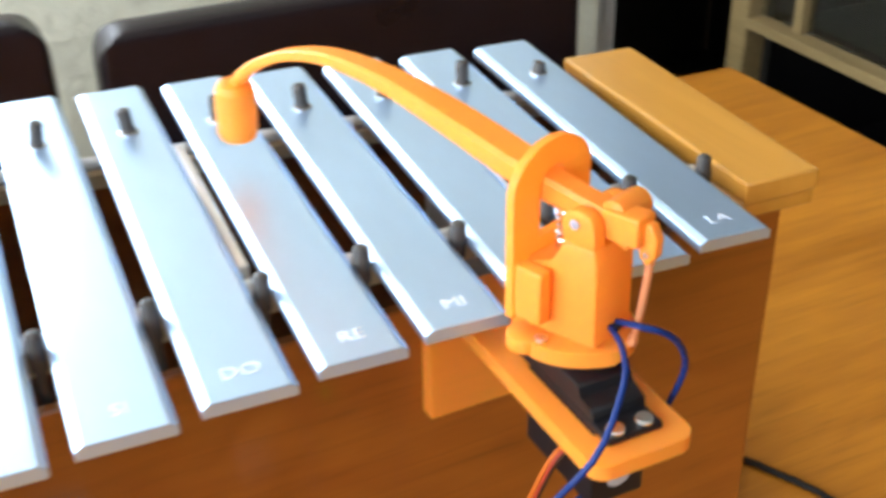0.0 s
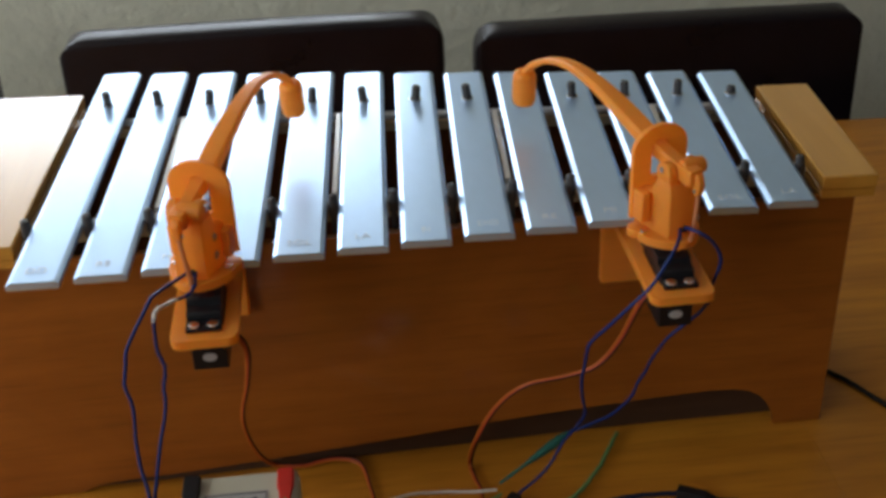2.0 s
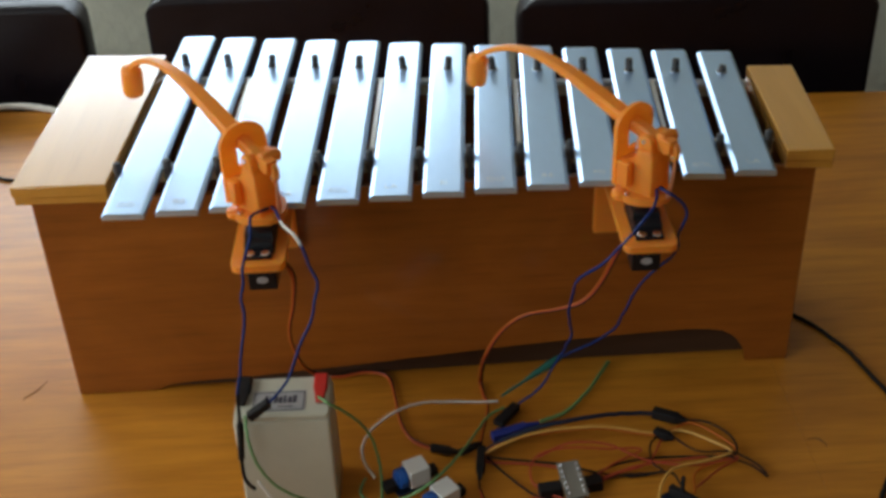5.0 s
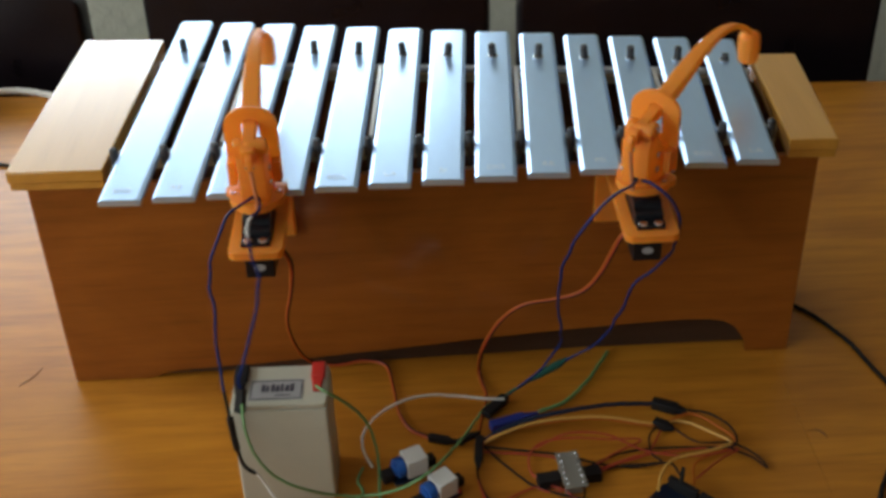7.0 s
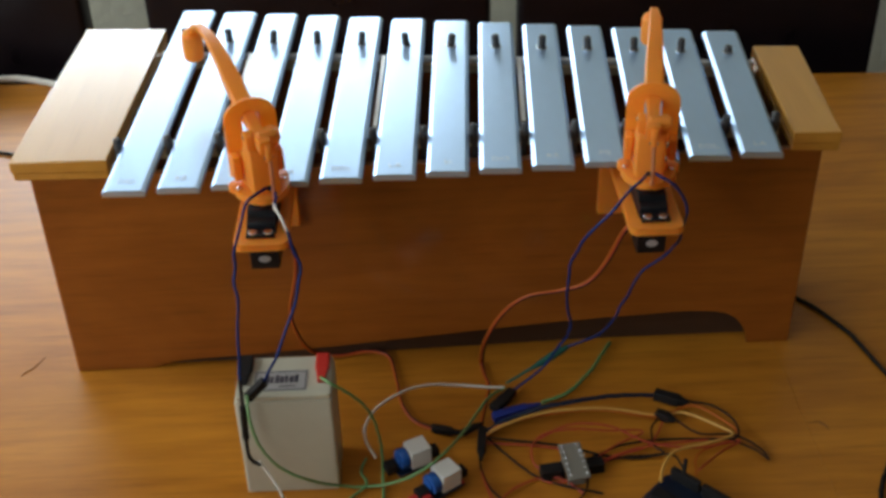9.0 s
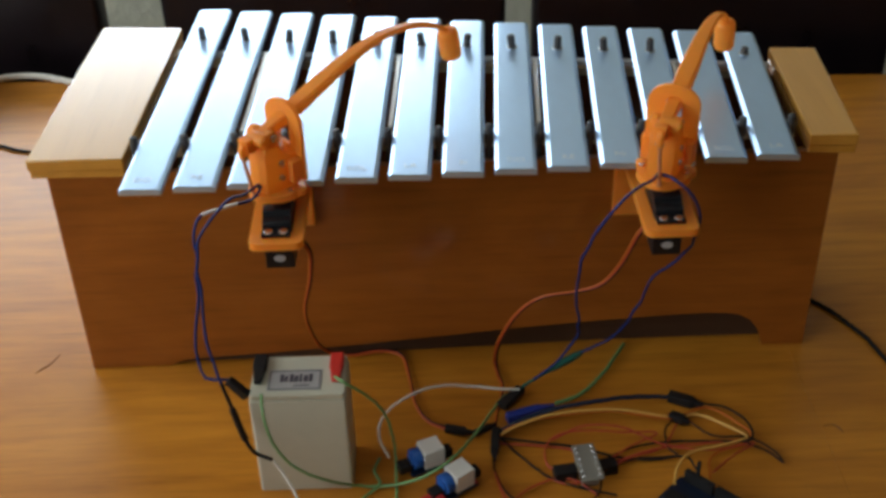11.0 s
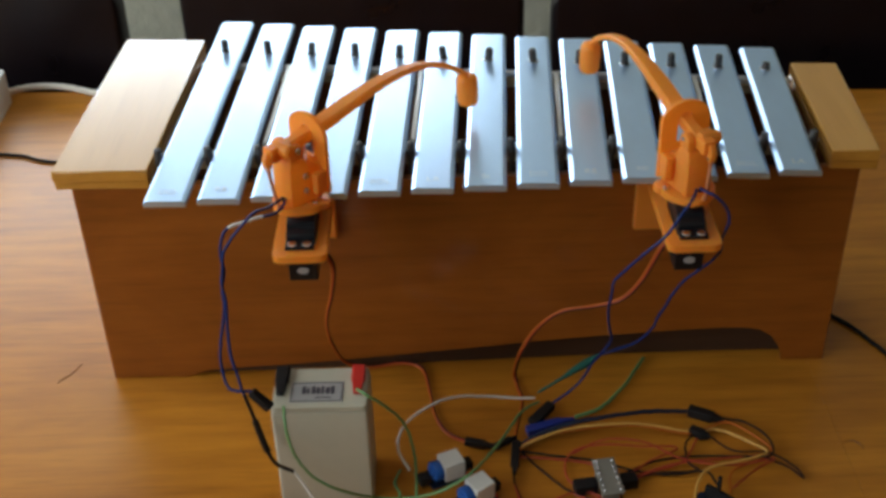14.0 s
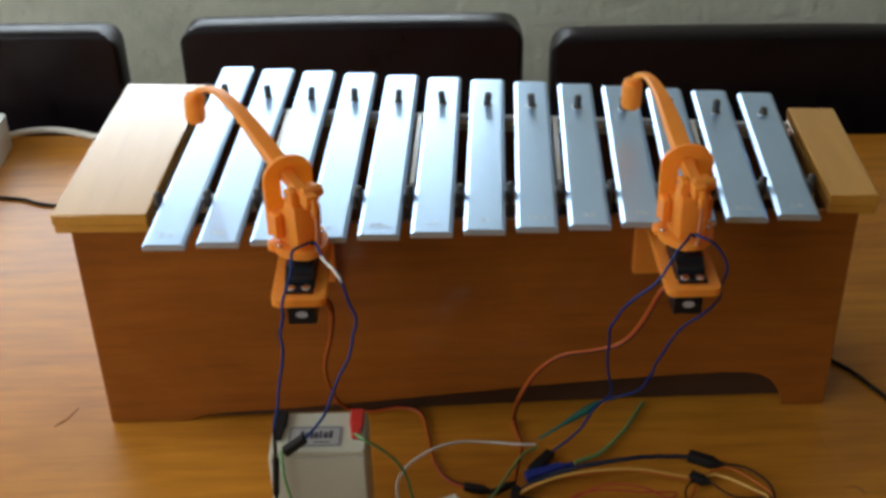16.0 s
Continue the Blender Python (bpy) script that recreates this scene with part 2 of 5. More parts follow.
def prism_pts(bm, low, high, bevel=0.0, seg=2, m=None):
    """A block between two loops of the same number of corners."""
    m = m or Matrix()
    a, b = [bm.verts.new(m @ Vector(p)) for p in low], [bm.verts.new(m @ Vector(p)) for p in high]
    faces = [bm.faces.new(a[::-1]), bm.faces.new(b)]
    for i in range(len(a)):
        j = (i + 1) % len(a)
        faces.append(bm.faces.new((a[i], a[j], b[j], b[i])))
    if bevel:
        edges = {e for f in faces for e in f.edges}
        bmesh.ops.bevel(bm, geom=list(edges), offset=bevel, segments=seg, profile=0.5, affect="EDGES", clamp_overlap=True)
    return faces


def slab(bm, outline, z0, z1, bevel=0.0, seg=2, m=None):
    return prism_pts(bm, [(x, y, z0) for x, y in outline], [(x, y, z1) for x, y in outline], bevel, seg, m)


def tube(bm, p, q, r0, r1=None, sides=20, bevel=0.0, m=None):
    """A round rod from p to q."""
    p, q = Vector(p), Vector(q)
    r1 = r0 if r1 is None else r1
    turn = (q - p).to_track_quat("Z", "Y").to_matrix()
    ring = [(math.cos(2 * math.pi * i / sides), math.sin(2 * math.pi * i / sides)) for i in range(sides)]
    return prism_pts(bm, [p + turn @ Vector((c * r0, s * r0, 0)) for c, s in ring], [q + turn @ Vector((c * r1, s * r1, 0)) for c, s in ring], bevel, 2, m)


def lathe(bm, profile, sides=28, m=None):
    """Turns (radius, height) pairs round the z axis."""
    m = m or Matrix()
    rings = []
    for r, z in profile:
        rings.append([bm.verts.new(m @ Vector((r * math.cos(2 * math.pi * i / sides), r * math.sin(2 * math.pi * i / sides), z))) for i in range(sides)])
    for a, b in zip(rings, rings[1:]):
        for i in range(sides):
            j = (i + 1) % sides
            bm.faces.new((a[i], a[j], b[j], b[i]))
    bm.faces.new(rings[0][::-1])
    bm.faces.new(rings[-1])


def rounded(x0, x1, y0, y1, r, n=6):
    """The outline of a rectangle with round corners."""
    pts = []
    for cx, cy, a0 in ((x1 - r, y1 - r, 0), (x0 + r, y1 - r, 90), (x0 + r, y0 + r, 180), (x1 - r, y0 + r, 270)):
        pts += [(cx + r * math.cos(radians(a0 + 90 * k / n)), cy + r * math.sin(radians(a0 + 90 * k / n))) for k in range(n + 1)]
    return pts


def smooth_line(points, per=8):
    """A Catmull-Rom line through the points."""
    p = [Vector(v) for v in points]
    p = [2 * p[0] - p[1]] + p + [2 * p[-1] - p[-2]]
    out = []
    for a, b, c, d in zip(p, p[1:], p[2:], p[3:]):
        for k in range(per):
            t = k / per
            out.append(0.5 * ((2 * b) + (c - a) * t + (2 * a - 5 * b + 4 * c - d) * t * t + (3 * b - a - 3 * c + d) * t ** 3))
    return out + [p[-2]]


def sweep(bm, line, radius, sides=8):
    """A round hose along a line."""
    rings, side = [], None
    for i, p in enumerate(line):
        d = (line[min(i + 1, len(line) - 1)] - line[max(i - 1, 0)]).normalized()
        side = d.orthogonal() if side is None else side - d * side.dot(d)
        side = side.normalized()
        up = d.cross(side)
        r = radius(i / (len(line) - 1)) if callable(radius) else radius
        rings.append([bm.verts.new(p + r * (math.cos(2 * math.pi * k / sides) * side + math.sin(2 * math.pi * k / sides) * up)) for k in range(sides)])
    for a, b in zip(rings, rings[1:]):
        for k in range(sides):
            j = (k + 1) % sides
            bm.faces.new((a[k], a[j], b[j], b[k]))
    bm.faces.new(rings[0][::-1])
    bm.faces.new(rings[-1])


def cable(name, r, mat, label, points, origin=None):
    bm = bmesh.new()
    o = Vector(origin or (0, 0, 0))
    line = smooth_line([Vector(p) - o for p in points])
    rnd = random.Random(len(label) + int(1e4 * points[0][0]))
    line = [line[0]] + [q + Vector((rnd.uniform(-1, 1), rnd.uniform(-1, 1), 0)) * r * 0.25 for q in line[1:-1]] + [line[-1]]
    sweep(bm, line, r)
    ob = part(name, bm, mat, smooth=60)
    ob.location = o
    return tagged(ob, label, "cable")


def sleeve(name, label, mat, w, p, q):
    """A plug or clip cover lying on the table from p to q, with a narrower cable end."""
    p, q = Vector(p), Vector(q)
    d = q - p
    m = Matrix.Translation(p) @ d.to_track_quat("Y", "Z").to_matrix().to_4x4()
    bm = bmesh.new()
    n, h = d.length, min(w * 0.5, p.z * 0.9)
    prism_pts(bm, [(-w / 2, 0, -h), (w / 2, 0, -h), (w / 2, 0, h), (-w / 2, 0, h)], [(-w / 2, n * 0.72, -h), (w / 2, n * 0.72, -h), (w / 2, n * 0.72, h), (-w / 2, n * 0.72, h)],
              w * 0.12, 2, m)
    prism_pts(bm, [(-w / 2.6, n * 0.7, -h * .8), (w / 2.6, n * 0.7, -h * .8), (w / 2.6, n * 0.7, h * .8), (-w / 2.6, n * 0.7, h * .8)],
              [(-w / 5, n, -h * .45), (w / 5, n, -h * .45), (w / 5, n, h * .45), (-w / 5, n, h * .45)], w * 0.06, 2, m)
    return tagged(part(name, bm, mat), label, "connector")


def tapered_clip(name, label, mat, p, q):
    """A slim sleeve that swells from a wire's end at p to a blunt mouth at q."""
    p, q = Vector(p), Vector(q)
    d = q - p
    n = d.length
    bm = bmesh.new()
    lathe(bm, [(.0008, 0), (.0011, n * .05), (.0013, n * .38), (.0026, n * .55), (.0034, n * .74), (.0031, n * .88), (.0020, n * .97), (.0012, n)], 16,
          Matrix.Translation(p) @ d.to_track_quat("Z", "Y").to_matrix().to_4x4())
    return tagged(part(name, bm, mat, smooth=50), label, "connector")


def ribbon(name, label, points):
    """A flat servo cable: three thin strands side by side."""
    ob = empty_thing(name, Matrix.Translation(Vector(points[-1])))
    line = smooth_line([Vector(p) - Vector(points[-1]) for p in points])
    for k, mat, colour in ((-1, M_ORANGEWIRE, "orange"), (0, M_REDWIRE, "red"), (1, M_DARKBROWNWIRE, "dark brown")):
        path = []
        for i, c in enumerate(line):
            d = (line[min(i + 1, len(line) - 1)] - line[max(i - 1, 0)]).normalized()
            side = d.cross(Vector((0, 0.8, -0.6)))
            twist = 0.75 + 0.25 * math.sin(i * 0.13)
            path.append(c + (side.normalized() if side.length > 0.2 else Vector((1, 0, 0))) * 0.00125 * k * twist)
        bm = bmesh.new()
        sweep(bm, path, 0.00078, 7)
        part("strand", bm, mat, ob, colour + " strand", 60)
    return tagged(ob, label, "cable")


def empty_thing(name, m=None):
    ob = new(name)
    ob.empty_display_size = 0.05
    ob.matrix_basis = m or Matrix()
    return ob


# ---- the room ----
FLOOR_Z, CEIL_Z = -0.74, 1.80
X_LEFT, X_RIGHT, Y_BACK = -1.1, 4.6, -4.6


def structure(name, bm, mat, label=""):
    return tagged(part(name, bm, mat), label, "", "", "structure")


bm = bmesh.new()
box(bm, X_LEFT - .2, X_RIGHT + .2, Y_BACK - .2, 2.7, FLOOR_Z - 0.1, FLOOR_Z)
structure("floor", bm, M_FLOOR, "brown wooden floor boards")
bm = bmesh.new()
box(bm, X_LEFT - .2, X_RIGHT + .2, Y_BACK - .2, 2.7, CEIL_Z, CEIL_Z + 0.1)
structure("ceiling", bm, M_CEILING, "white painted ceiling")
# the plastered wall behind the chairs, with its window
bm = bmesh.new()
W_END = 1.245
box(bm, X_LEFT, WIN_X0, FAR_Y, FAR_Y + .2, FLOOR_Z, CEIL_Z)
box(bm, WIN_X1, W_END, FAR_Y, FAR_Y + .2, FLOOR_Z, CEIL_Z)
box(bm, WIN_X0, WIN_X1, FAR_Y, FAR_Y + .2, FLOOR_Z, WIN_Z0)
box(bm, WIN_X0, WIN_X1, FAR_Y, FAR_Y + .2, WIN_Z1, CEIL_Z)
structure("wall_north", bm, M_WALL, "beige wall of rough textured plaster")
bm = bmesh.new()
box(bm, W_END + .004, W_END + .055, FAR_Y + .03, 2.45, FLOOR_Z, CEIL_Z, 0.004)
structure("wall_return", bm, M_WHITEPAINT, "grey-white painted return of the wall")
bm = bmesh.new()
box(bm, X_LEFT - .2, X_LEFT, Y_BACK, SIDE_Y0, FLOOR_Z, CEIL_Z)
box(bm, X_LEFT - .2, X_LEFT, SIDE_Y1, FAR_Y + .2, FLOOR_Z, CEIL_Z)
box(bm, X_LEFT - .2, X_LEFT, SIDE_Y0, SIDE_Y1, FLOOR_Z, SIDE_Z0)
box(bm, X_LEFT - .2, X_LEFT, SIDE_Y0, SIDE_Y1, SIDE_Z1, CEIL_Z)
structure("wall_west", bm, M_WALL, "beige plaster wall")
# south and east walls, out of view: added to close the room, dulled against fill
bm = bmesh.new()
box(bm, X_LEFT - .2, X_RIGHT + .2, Y_BACK - .2, Y_BACK, FLOOR_Z, CEIL_Z)
structure("wall_south", bm, M_FARWALL, "unseen dull brown wall, darkened to cut bounced light")
bm = bmesh.new()
box(bm, X_RIGHT, X_RIGHT + .2, Y_BACK, 2.5, FLOOR_Z, CEIL_Z)
structure("wall_east", bm, M_FARWALL, "unseen dull brown wall, darkened to cut bounced light")
bm = bmesh.new()
box(bm, W_END, X_RIGHT + .2, 2.5, 2.7, FLOOR_Z, CEIL_Z)
structure("wall_recess", bm, M_WALL, "beige plaster wall of the recess")


def room_window(name, m, w, h):
    """A white window frame with two casements, in its own plane: x along the wall, z up, y through the wall."""
    ob = empty_thing(name, m)
    tagged(ob, "white painted window frame with two panes", "", "", "structure")
    bm = bmesh.new()
    for x0, x1, z0, z1 in ((0, w, 0, .05), (0, w, h - .05, h), (0, .05, .05, h - .05), (w - .05, w, .05, h - .05), (w / 2 - .03, w / 2 + .03, .05, h - .05)):
        box(bm, x0, x1, 0, .06, z0, z1, 0.004)
    part("window_frame", bm, M_WHITEPAINT, ob)
    for x0, x1 in ((.05, w / 2 - .03), (w / 2 + .03, w - .05)):
        bm = bmesh.new()
        box(bm, x0, x1, .028, .032, .05, h - .05)
        part("pane", bm, M_GLASS, ob).visible_shadow = False
    return ob


room_window("window_1", pose(WIN_X0, FAR_Y + .12, WIN_Z0), WIN_X1 - WIN_X0, WIN_Z1 - WIN_Z0)
room_window("window_2", pose(X_LEFT - .12, SIDE_Y0, SIDE_Z0, 0, 0, 90), SIDE_Y1 - SIDE_Y0, SIDE_Z1 - SIDE_Z0)


# ---- table ----
def build_table():
    ob = empty_thing("table", pose(0, 0, 0))
    tagged(ob, "golden oak table with a varnished top", "table")
    far = lambda x: 0.547 - 0.054 * x
    seam = 0.586
    for x0, x1 in ((-1.0, seam - 0.00005), (seam + 0.00005, 0.99)):
        bm = bmesh.new()
        slab(bm, [(x0, -0.62), (x1, -0.62), (x1, far(x1)), (x0, far(x1) + 0.054 * (x1 - x0))], -0.03, 0.0, 0.0002, 1)
        part("table_leaf", bm, M_TABLE, ob)
    bm = bmesh.new()
    for x0, x1, y0, y1 in ((-.9, .9, -.52, -.495), (-.9, .9, .42, .445), (-.9, -.875, -.495, .42), (.875, .9, -.495, .42)):
        box(bm, x0, x1, y0, y1, -0.12, -0.0302)
    part("apron", bm, M_TABLE, ob)
    for x in (-.9, .9):
        for y in (-.52, .445):
            bm = bmesh.new()
            box(bm, x - .035, x + .035, y - .035, y + .035, FLOOR_Z, -0.0304, 0.004)
            part("leg", bm, M_TABLE, ob)
    # two old scratches in the varnish
    for pts in ([(0.587, -0.101), (0.595, -0.1), (0.6, -0.105), (0.6005, -0.11)], [(-0.048, -0.004), (-0.044, 0.002), (-0.039, 0.007), (-0.033, 0.021)]):
        bm = bmesh.new()
        sweep(bm, smooth_line([(x, y, 0.0001) for x, y in pts], 6), lambda f: 0.0002 + 0.0004 * math.sin(math.pi * f), 6)
        part("scratch", bm, M_SCRATCH, ob, "dark scratch in the varnish")


build_table()


# ---- chairs ----
def build_chair(w, top=0.852):
    """Dining chair, back pad facing -y; the origin lies on the floor under the middle of the back."""
    ob = empty_thing("dining_chair")
    tagged(ob, "dark brown leather dining chair with padded back", "chair", "chairs behind the table")
    z0, z1 = 0.44, top
    bm = bmesh.new()
    nx, nz = 48, 40
    r = 0.034
    outline_z = [z0 + (z1 - z0) * k / nz for k in range(nz + 1)]
    grids = []
    for face in (0, 1):
        g = []
        for zi, z in enumerate(outline_z):
            row = []
            for xi in range(nx + 1):
                u = -1 + 2 * xi / nx
                v = -1 + 2 * zi / nz
                u, v = math.copysign(1 - (1 - abs(u)) ** 2, u), math.copysign(1 - (1 - abs(v)) ** 2, v)
                # superellipse outline with round corners, pad bulging between its edges
                x, zz = u * w / 2, (z0 + z1) / 2 + v * (z1 - z0) / 2
                cx, cz = abs(x) - (w / 2 - r), abs(zz - (z0 + z1) / 2) - ((z1 - z0) / 2 - r)
                if cx > 0 and cz > 0:
                    k = r / max(math.hypot(cx, cz), r)
                    x = math.copysign(w / 2 - r + cx * k, x)
                    zz = (z0 + z1) / 2 + math.copysign((z1 - z0) / 2 - r + cz * k, zz - (z0 + z1) / 2)
                edge = min(1.0, 30.0 * (1 - max(abs(u), abs(v))))
                bulge = 0.002 + 0.022 * math.sqrt(max(0.0, 1 - (1 - edge) ** 2)) + 0.003 * (1 - u * u) * (1 - v * v)
                crown = 0.002 * (1 - u * u) * max(0, v)
                row.append(bm.verts.new((x, (-bulge if face == 0 else bulge * 0.8) + 0.02 * (zz - z0), zz + crown)))
            g.append(row)
        grids.append(g)
    for face, g in enumerate(grids):
        for a, b in zip(g, g[1:]):
            for i in range(nx):
                bm.faces.new((a[i], a[i + 1], b[i + 1], b[i]))
    rim = lambda g: [g[0][i] for i in range(nx)] + [g[k][nx] for k in range(nz)] + [g[nz][i] for i in range(nx, 0, -1)] + [g[k][0] for k in range(nz, 0, -1)]
    a, b = rim(grids[0]), rim(grids[1])
    for i in range(len(a)):
        j = (i + 1) % len(a)
        bm.faces.new((a[i], a[j], b[j], b[i]))
    part("backrest", bm, M_LEATHER, ob, smooth=50)
    bm = bmesh.new()
    slab(bm, rounded(-.215, .215, -.42, -.01, .03), .40, .47, .02, 3)
    part("seat", bm, M_LEATHER, ob, smooth=60)
    for x in (-.185, .185):
        for y in (-.39, .012):
            bm = bmesh.new()
            box(bm, x - .019, x + .019, y - .019, y + .019, 0, .399 if y < -.1 else .5, .003)
            part("leg", bm, M_CHAIRWOOD, ob)
    return ob


build_chair(0.430, 0.858).matrix_basis = pose(0.1765, 0.619, FLOOR_Z, 0, 0, -1.5)
build_chair(0.452, 0.838).matrix_basis = pose(0.650, 0.604, FLOOR_Z, 0, 0, -2.5)
build_chair(0.422).matrix_basis = pose(-0.325, 0.634, FLOOR_Z, 0, 0, -1)

# ---- metallophone ----
BAR_TOP, BAR_T = 0.210, 0.0052
LID_TOP = 0.206
BOX_TOP = 0.189
NOTES = ["DO", "RE", "MI", "FA", "SOL", "LA", "SI", "DO", "RE", "MI", "FA", "SOL", "LA"]


def back_y(x):
    return 0.229 - 0.150 * x


def rail_y(x):
    """Where the far rail runs."""
    return 0.186 - 0.1225 * (x - 0.072)


def build_box():
    ob = empty_thing("metallophone_box")
    tagged(ob, "beech wood sound box of a metallophone, tapering", "metallophone")
    # front board with its low arched cut-out
    arch = [(0.0640, 0.0), (0.0700, 0.0040), (0.0780, 0.0062), (0.097, 0.0080), (0.145, 0.0103), (0.192, 0.0135), (0.240, 0.0175), (0.287, 0.0215), (0.334, 0.0258),
            (0.381, 0.0298), (0.428, 0.0330), (0.475, 0.0355), (0.512, 0.0370), (0.531, 0.0370), (0.543, 0.0345), (0.553, 0.0280), (0.559, 0.0195), (0.562, 0.0115), (0.5645, 0.0)]
    outline = [(0, 0)] + arch + [(0.6, 0), (0.6, BOX_TOP), (0, BOX_TOP)]
    bm = bmesh.new()
    prism_pts(bm, [(x, 0.0, z) for x, z in outline], [(x, 0.0055, z) for x, z in outline], 0.0009, 1)
    part("front_board", bm, M_BOX, ob)
    bm = bmesh.new()
    b0, b1 = back_y(0.0), back_y(0.6)
    prism_pts(bm, [(0.006, b0 - .013, 0), (0.605, b1 - .013, 0), (0.605, b1, 0), (0.006, b0, 0)],
              [(0.006, b0 - .013, BOX_TOP), (0.605, b1 - .013, BOX_TOP), (0.605, b1, BOX_TOP), (0.006, b0, BOX_TOP)], 0.0009, 1)
    part("back_board", bm, M_BOX, ob)
    for x0, x1, s0, s1, yb in ((0.0, 0.013, 0.006, 0.019, b0 - .0135), (0.587, 0.6, 0.592, 0.605, b1 - .0135)):
        bm = bmesh.new()
        low = [(x0, .0057, 0), (x1, .0057, 0), (s1, yb, 0), (s0, yb, 0)]
        prism_pts(bm, low, [(x, y, BOX_TOP) for x, y, _ in low], 0.0009, 1)
        part("end_board", bm, M_BOX, ob)
    # inner floor, partitions and the two rails that carry the bars
    bm = bmesh.new()
    slab(bm, [(.014, .014), (.586, .014), (.59, b1 - .015), (.02, b0 - .015)], 0.040, 0.045)
    part("inner_floor", bm, M_INNER, ob)
    # dark rail; its left end slants forward to stand in for shadow on the table
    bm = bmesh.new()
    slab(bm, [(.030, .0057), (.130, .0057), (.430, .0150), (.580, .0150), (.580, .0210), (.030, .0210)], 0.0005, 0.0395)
    part("bottom_rail", bm, M_BOTTOM, ob, "rail behind the arch, darkened for shade under the box")
    for i in (2, 5, 8, 11):
        x1 = gap_x(i, 0.15)
        bm = bmesh.new()
        ya, yb = .0340, rail_y(x1) - .0010
        xa, xb = gap_x(i, ya), gap_x(i, yb)
        low = [(xa - .0022, ya, .0452), (xa + .0022, ya, .0452), (xb + .0022, yb, .0452), (xb - .0022, yb, .0452)]
        prism_pts(bm, low, [(x, y, 0.2035) for x, y, _ in low], 0.0010, 2)
        part("partition", bm, M_PARTITION, ob, "pale varnished strip between bars")
    for x0, y0, x1, y1 in ((0.0675, 0.024, 0.572, 0.022), (0.072, 0.186, 0.578, 0.124)):
        bm = bmesh.new()
        low = [(x0, y0, .1872), (x1, y1, .1872), (x1, y1 + .009, .1872), (x0, y0 + .009, .1872)]
        prism_pts(bm, low, [(x, y, 0.1955) for x, y, _ in low], 0.001, 1)
        part("bar_rail", bm, M_INNER, ob, "pale wooden rail under the bars")
        bm = bmesh.new()
        sweep(bm, [Vector((x0, y0 + .0045, .1985)), Vector((x1, y1 + .0045, .1985))], 0.0030, 10)
        part("felt_cord", bm, M_FELT, ob, "cream felt cord along the rail")
    # end lids with a grooved edge
    for pts in (((-.0105, -.0065), (.0620, -.0085), (.0690, .2300), (-.0035, .2365)), ((.5735, -.0060), (.6095, -.0085), (.6205, .1450), (.5818, .1480))):
        cx, cy = sum(p[0] for p in pts) / 4, sum(p[1] for p in pts) / 4
        bm = bmesh.new()
        slab(bm, pts, LID_TOP - 0.0095, LID_TOP, 0.0012, 2)
        lid = part("end_lid", bm, M_LID, ob, "lighter beech lid board")
        bm = bmesh.new()
        slab(bm, [(cx + (x - cx) * 0.985, cy + (y - cy) * 0.985) for x, y in pts], BOX_TOP + .0003, LID_TOP - 0.0098, 0.0008, 1)
        part("lid_base", bm, M_LID, lid)
    return ob


def bar_corners(i):
    """The plan of bar i, counted from the long end: front and back middle, and its direction."""
    x0, y0 = 0.0843 + 0.0380 * i, -0.0595 + 0.0016 * i
    x1, y1 = 0.0958 + 0.0386 * i, 0.2592 - 0.00727 * i
    return Vector((x0, y0, 0)), Vector((x1, y1, 0))


def gap_x(i, y):
    """Where the gap between bar i-1 and bar i lies at that depth."""
    (a, b), (c, d) = bar_corners(i - 1), bar_corners(i)
    f = lambda p, q: p.x + (q.x - p.x) * (y - p.y) / (q.y - p.y)
    return (f(a, b) + f(c, d)) / 2


def text_mesh(body, size, depth):
    curve = bpy.data.curves.new("note", "FONT")
    curve.offset = -0.00018
    curve.body, curve.size, curve.extrude, curve.align_x, curve.align_y = body, size, depth, "CENTER", "CENTER"
    tmp = bpy.data.objects.new("note", curve)
    me = bpy.data.meshes.new_from_object(tmp)
    bpy.data.objects.remove(tmp)
    me.materials.clear()
    me.materials.append(M_STAMP)
    return me


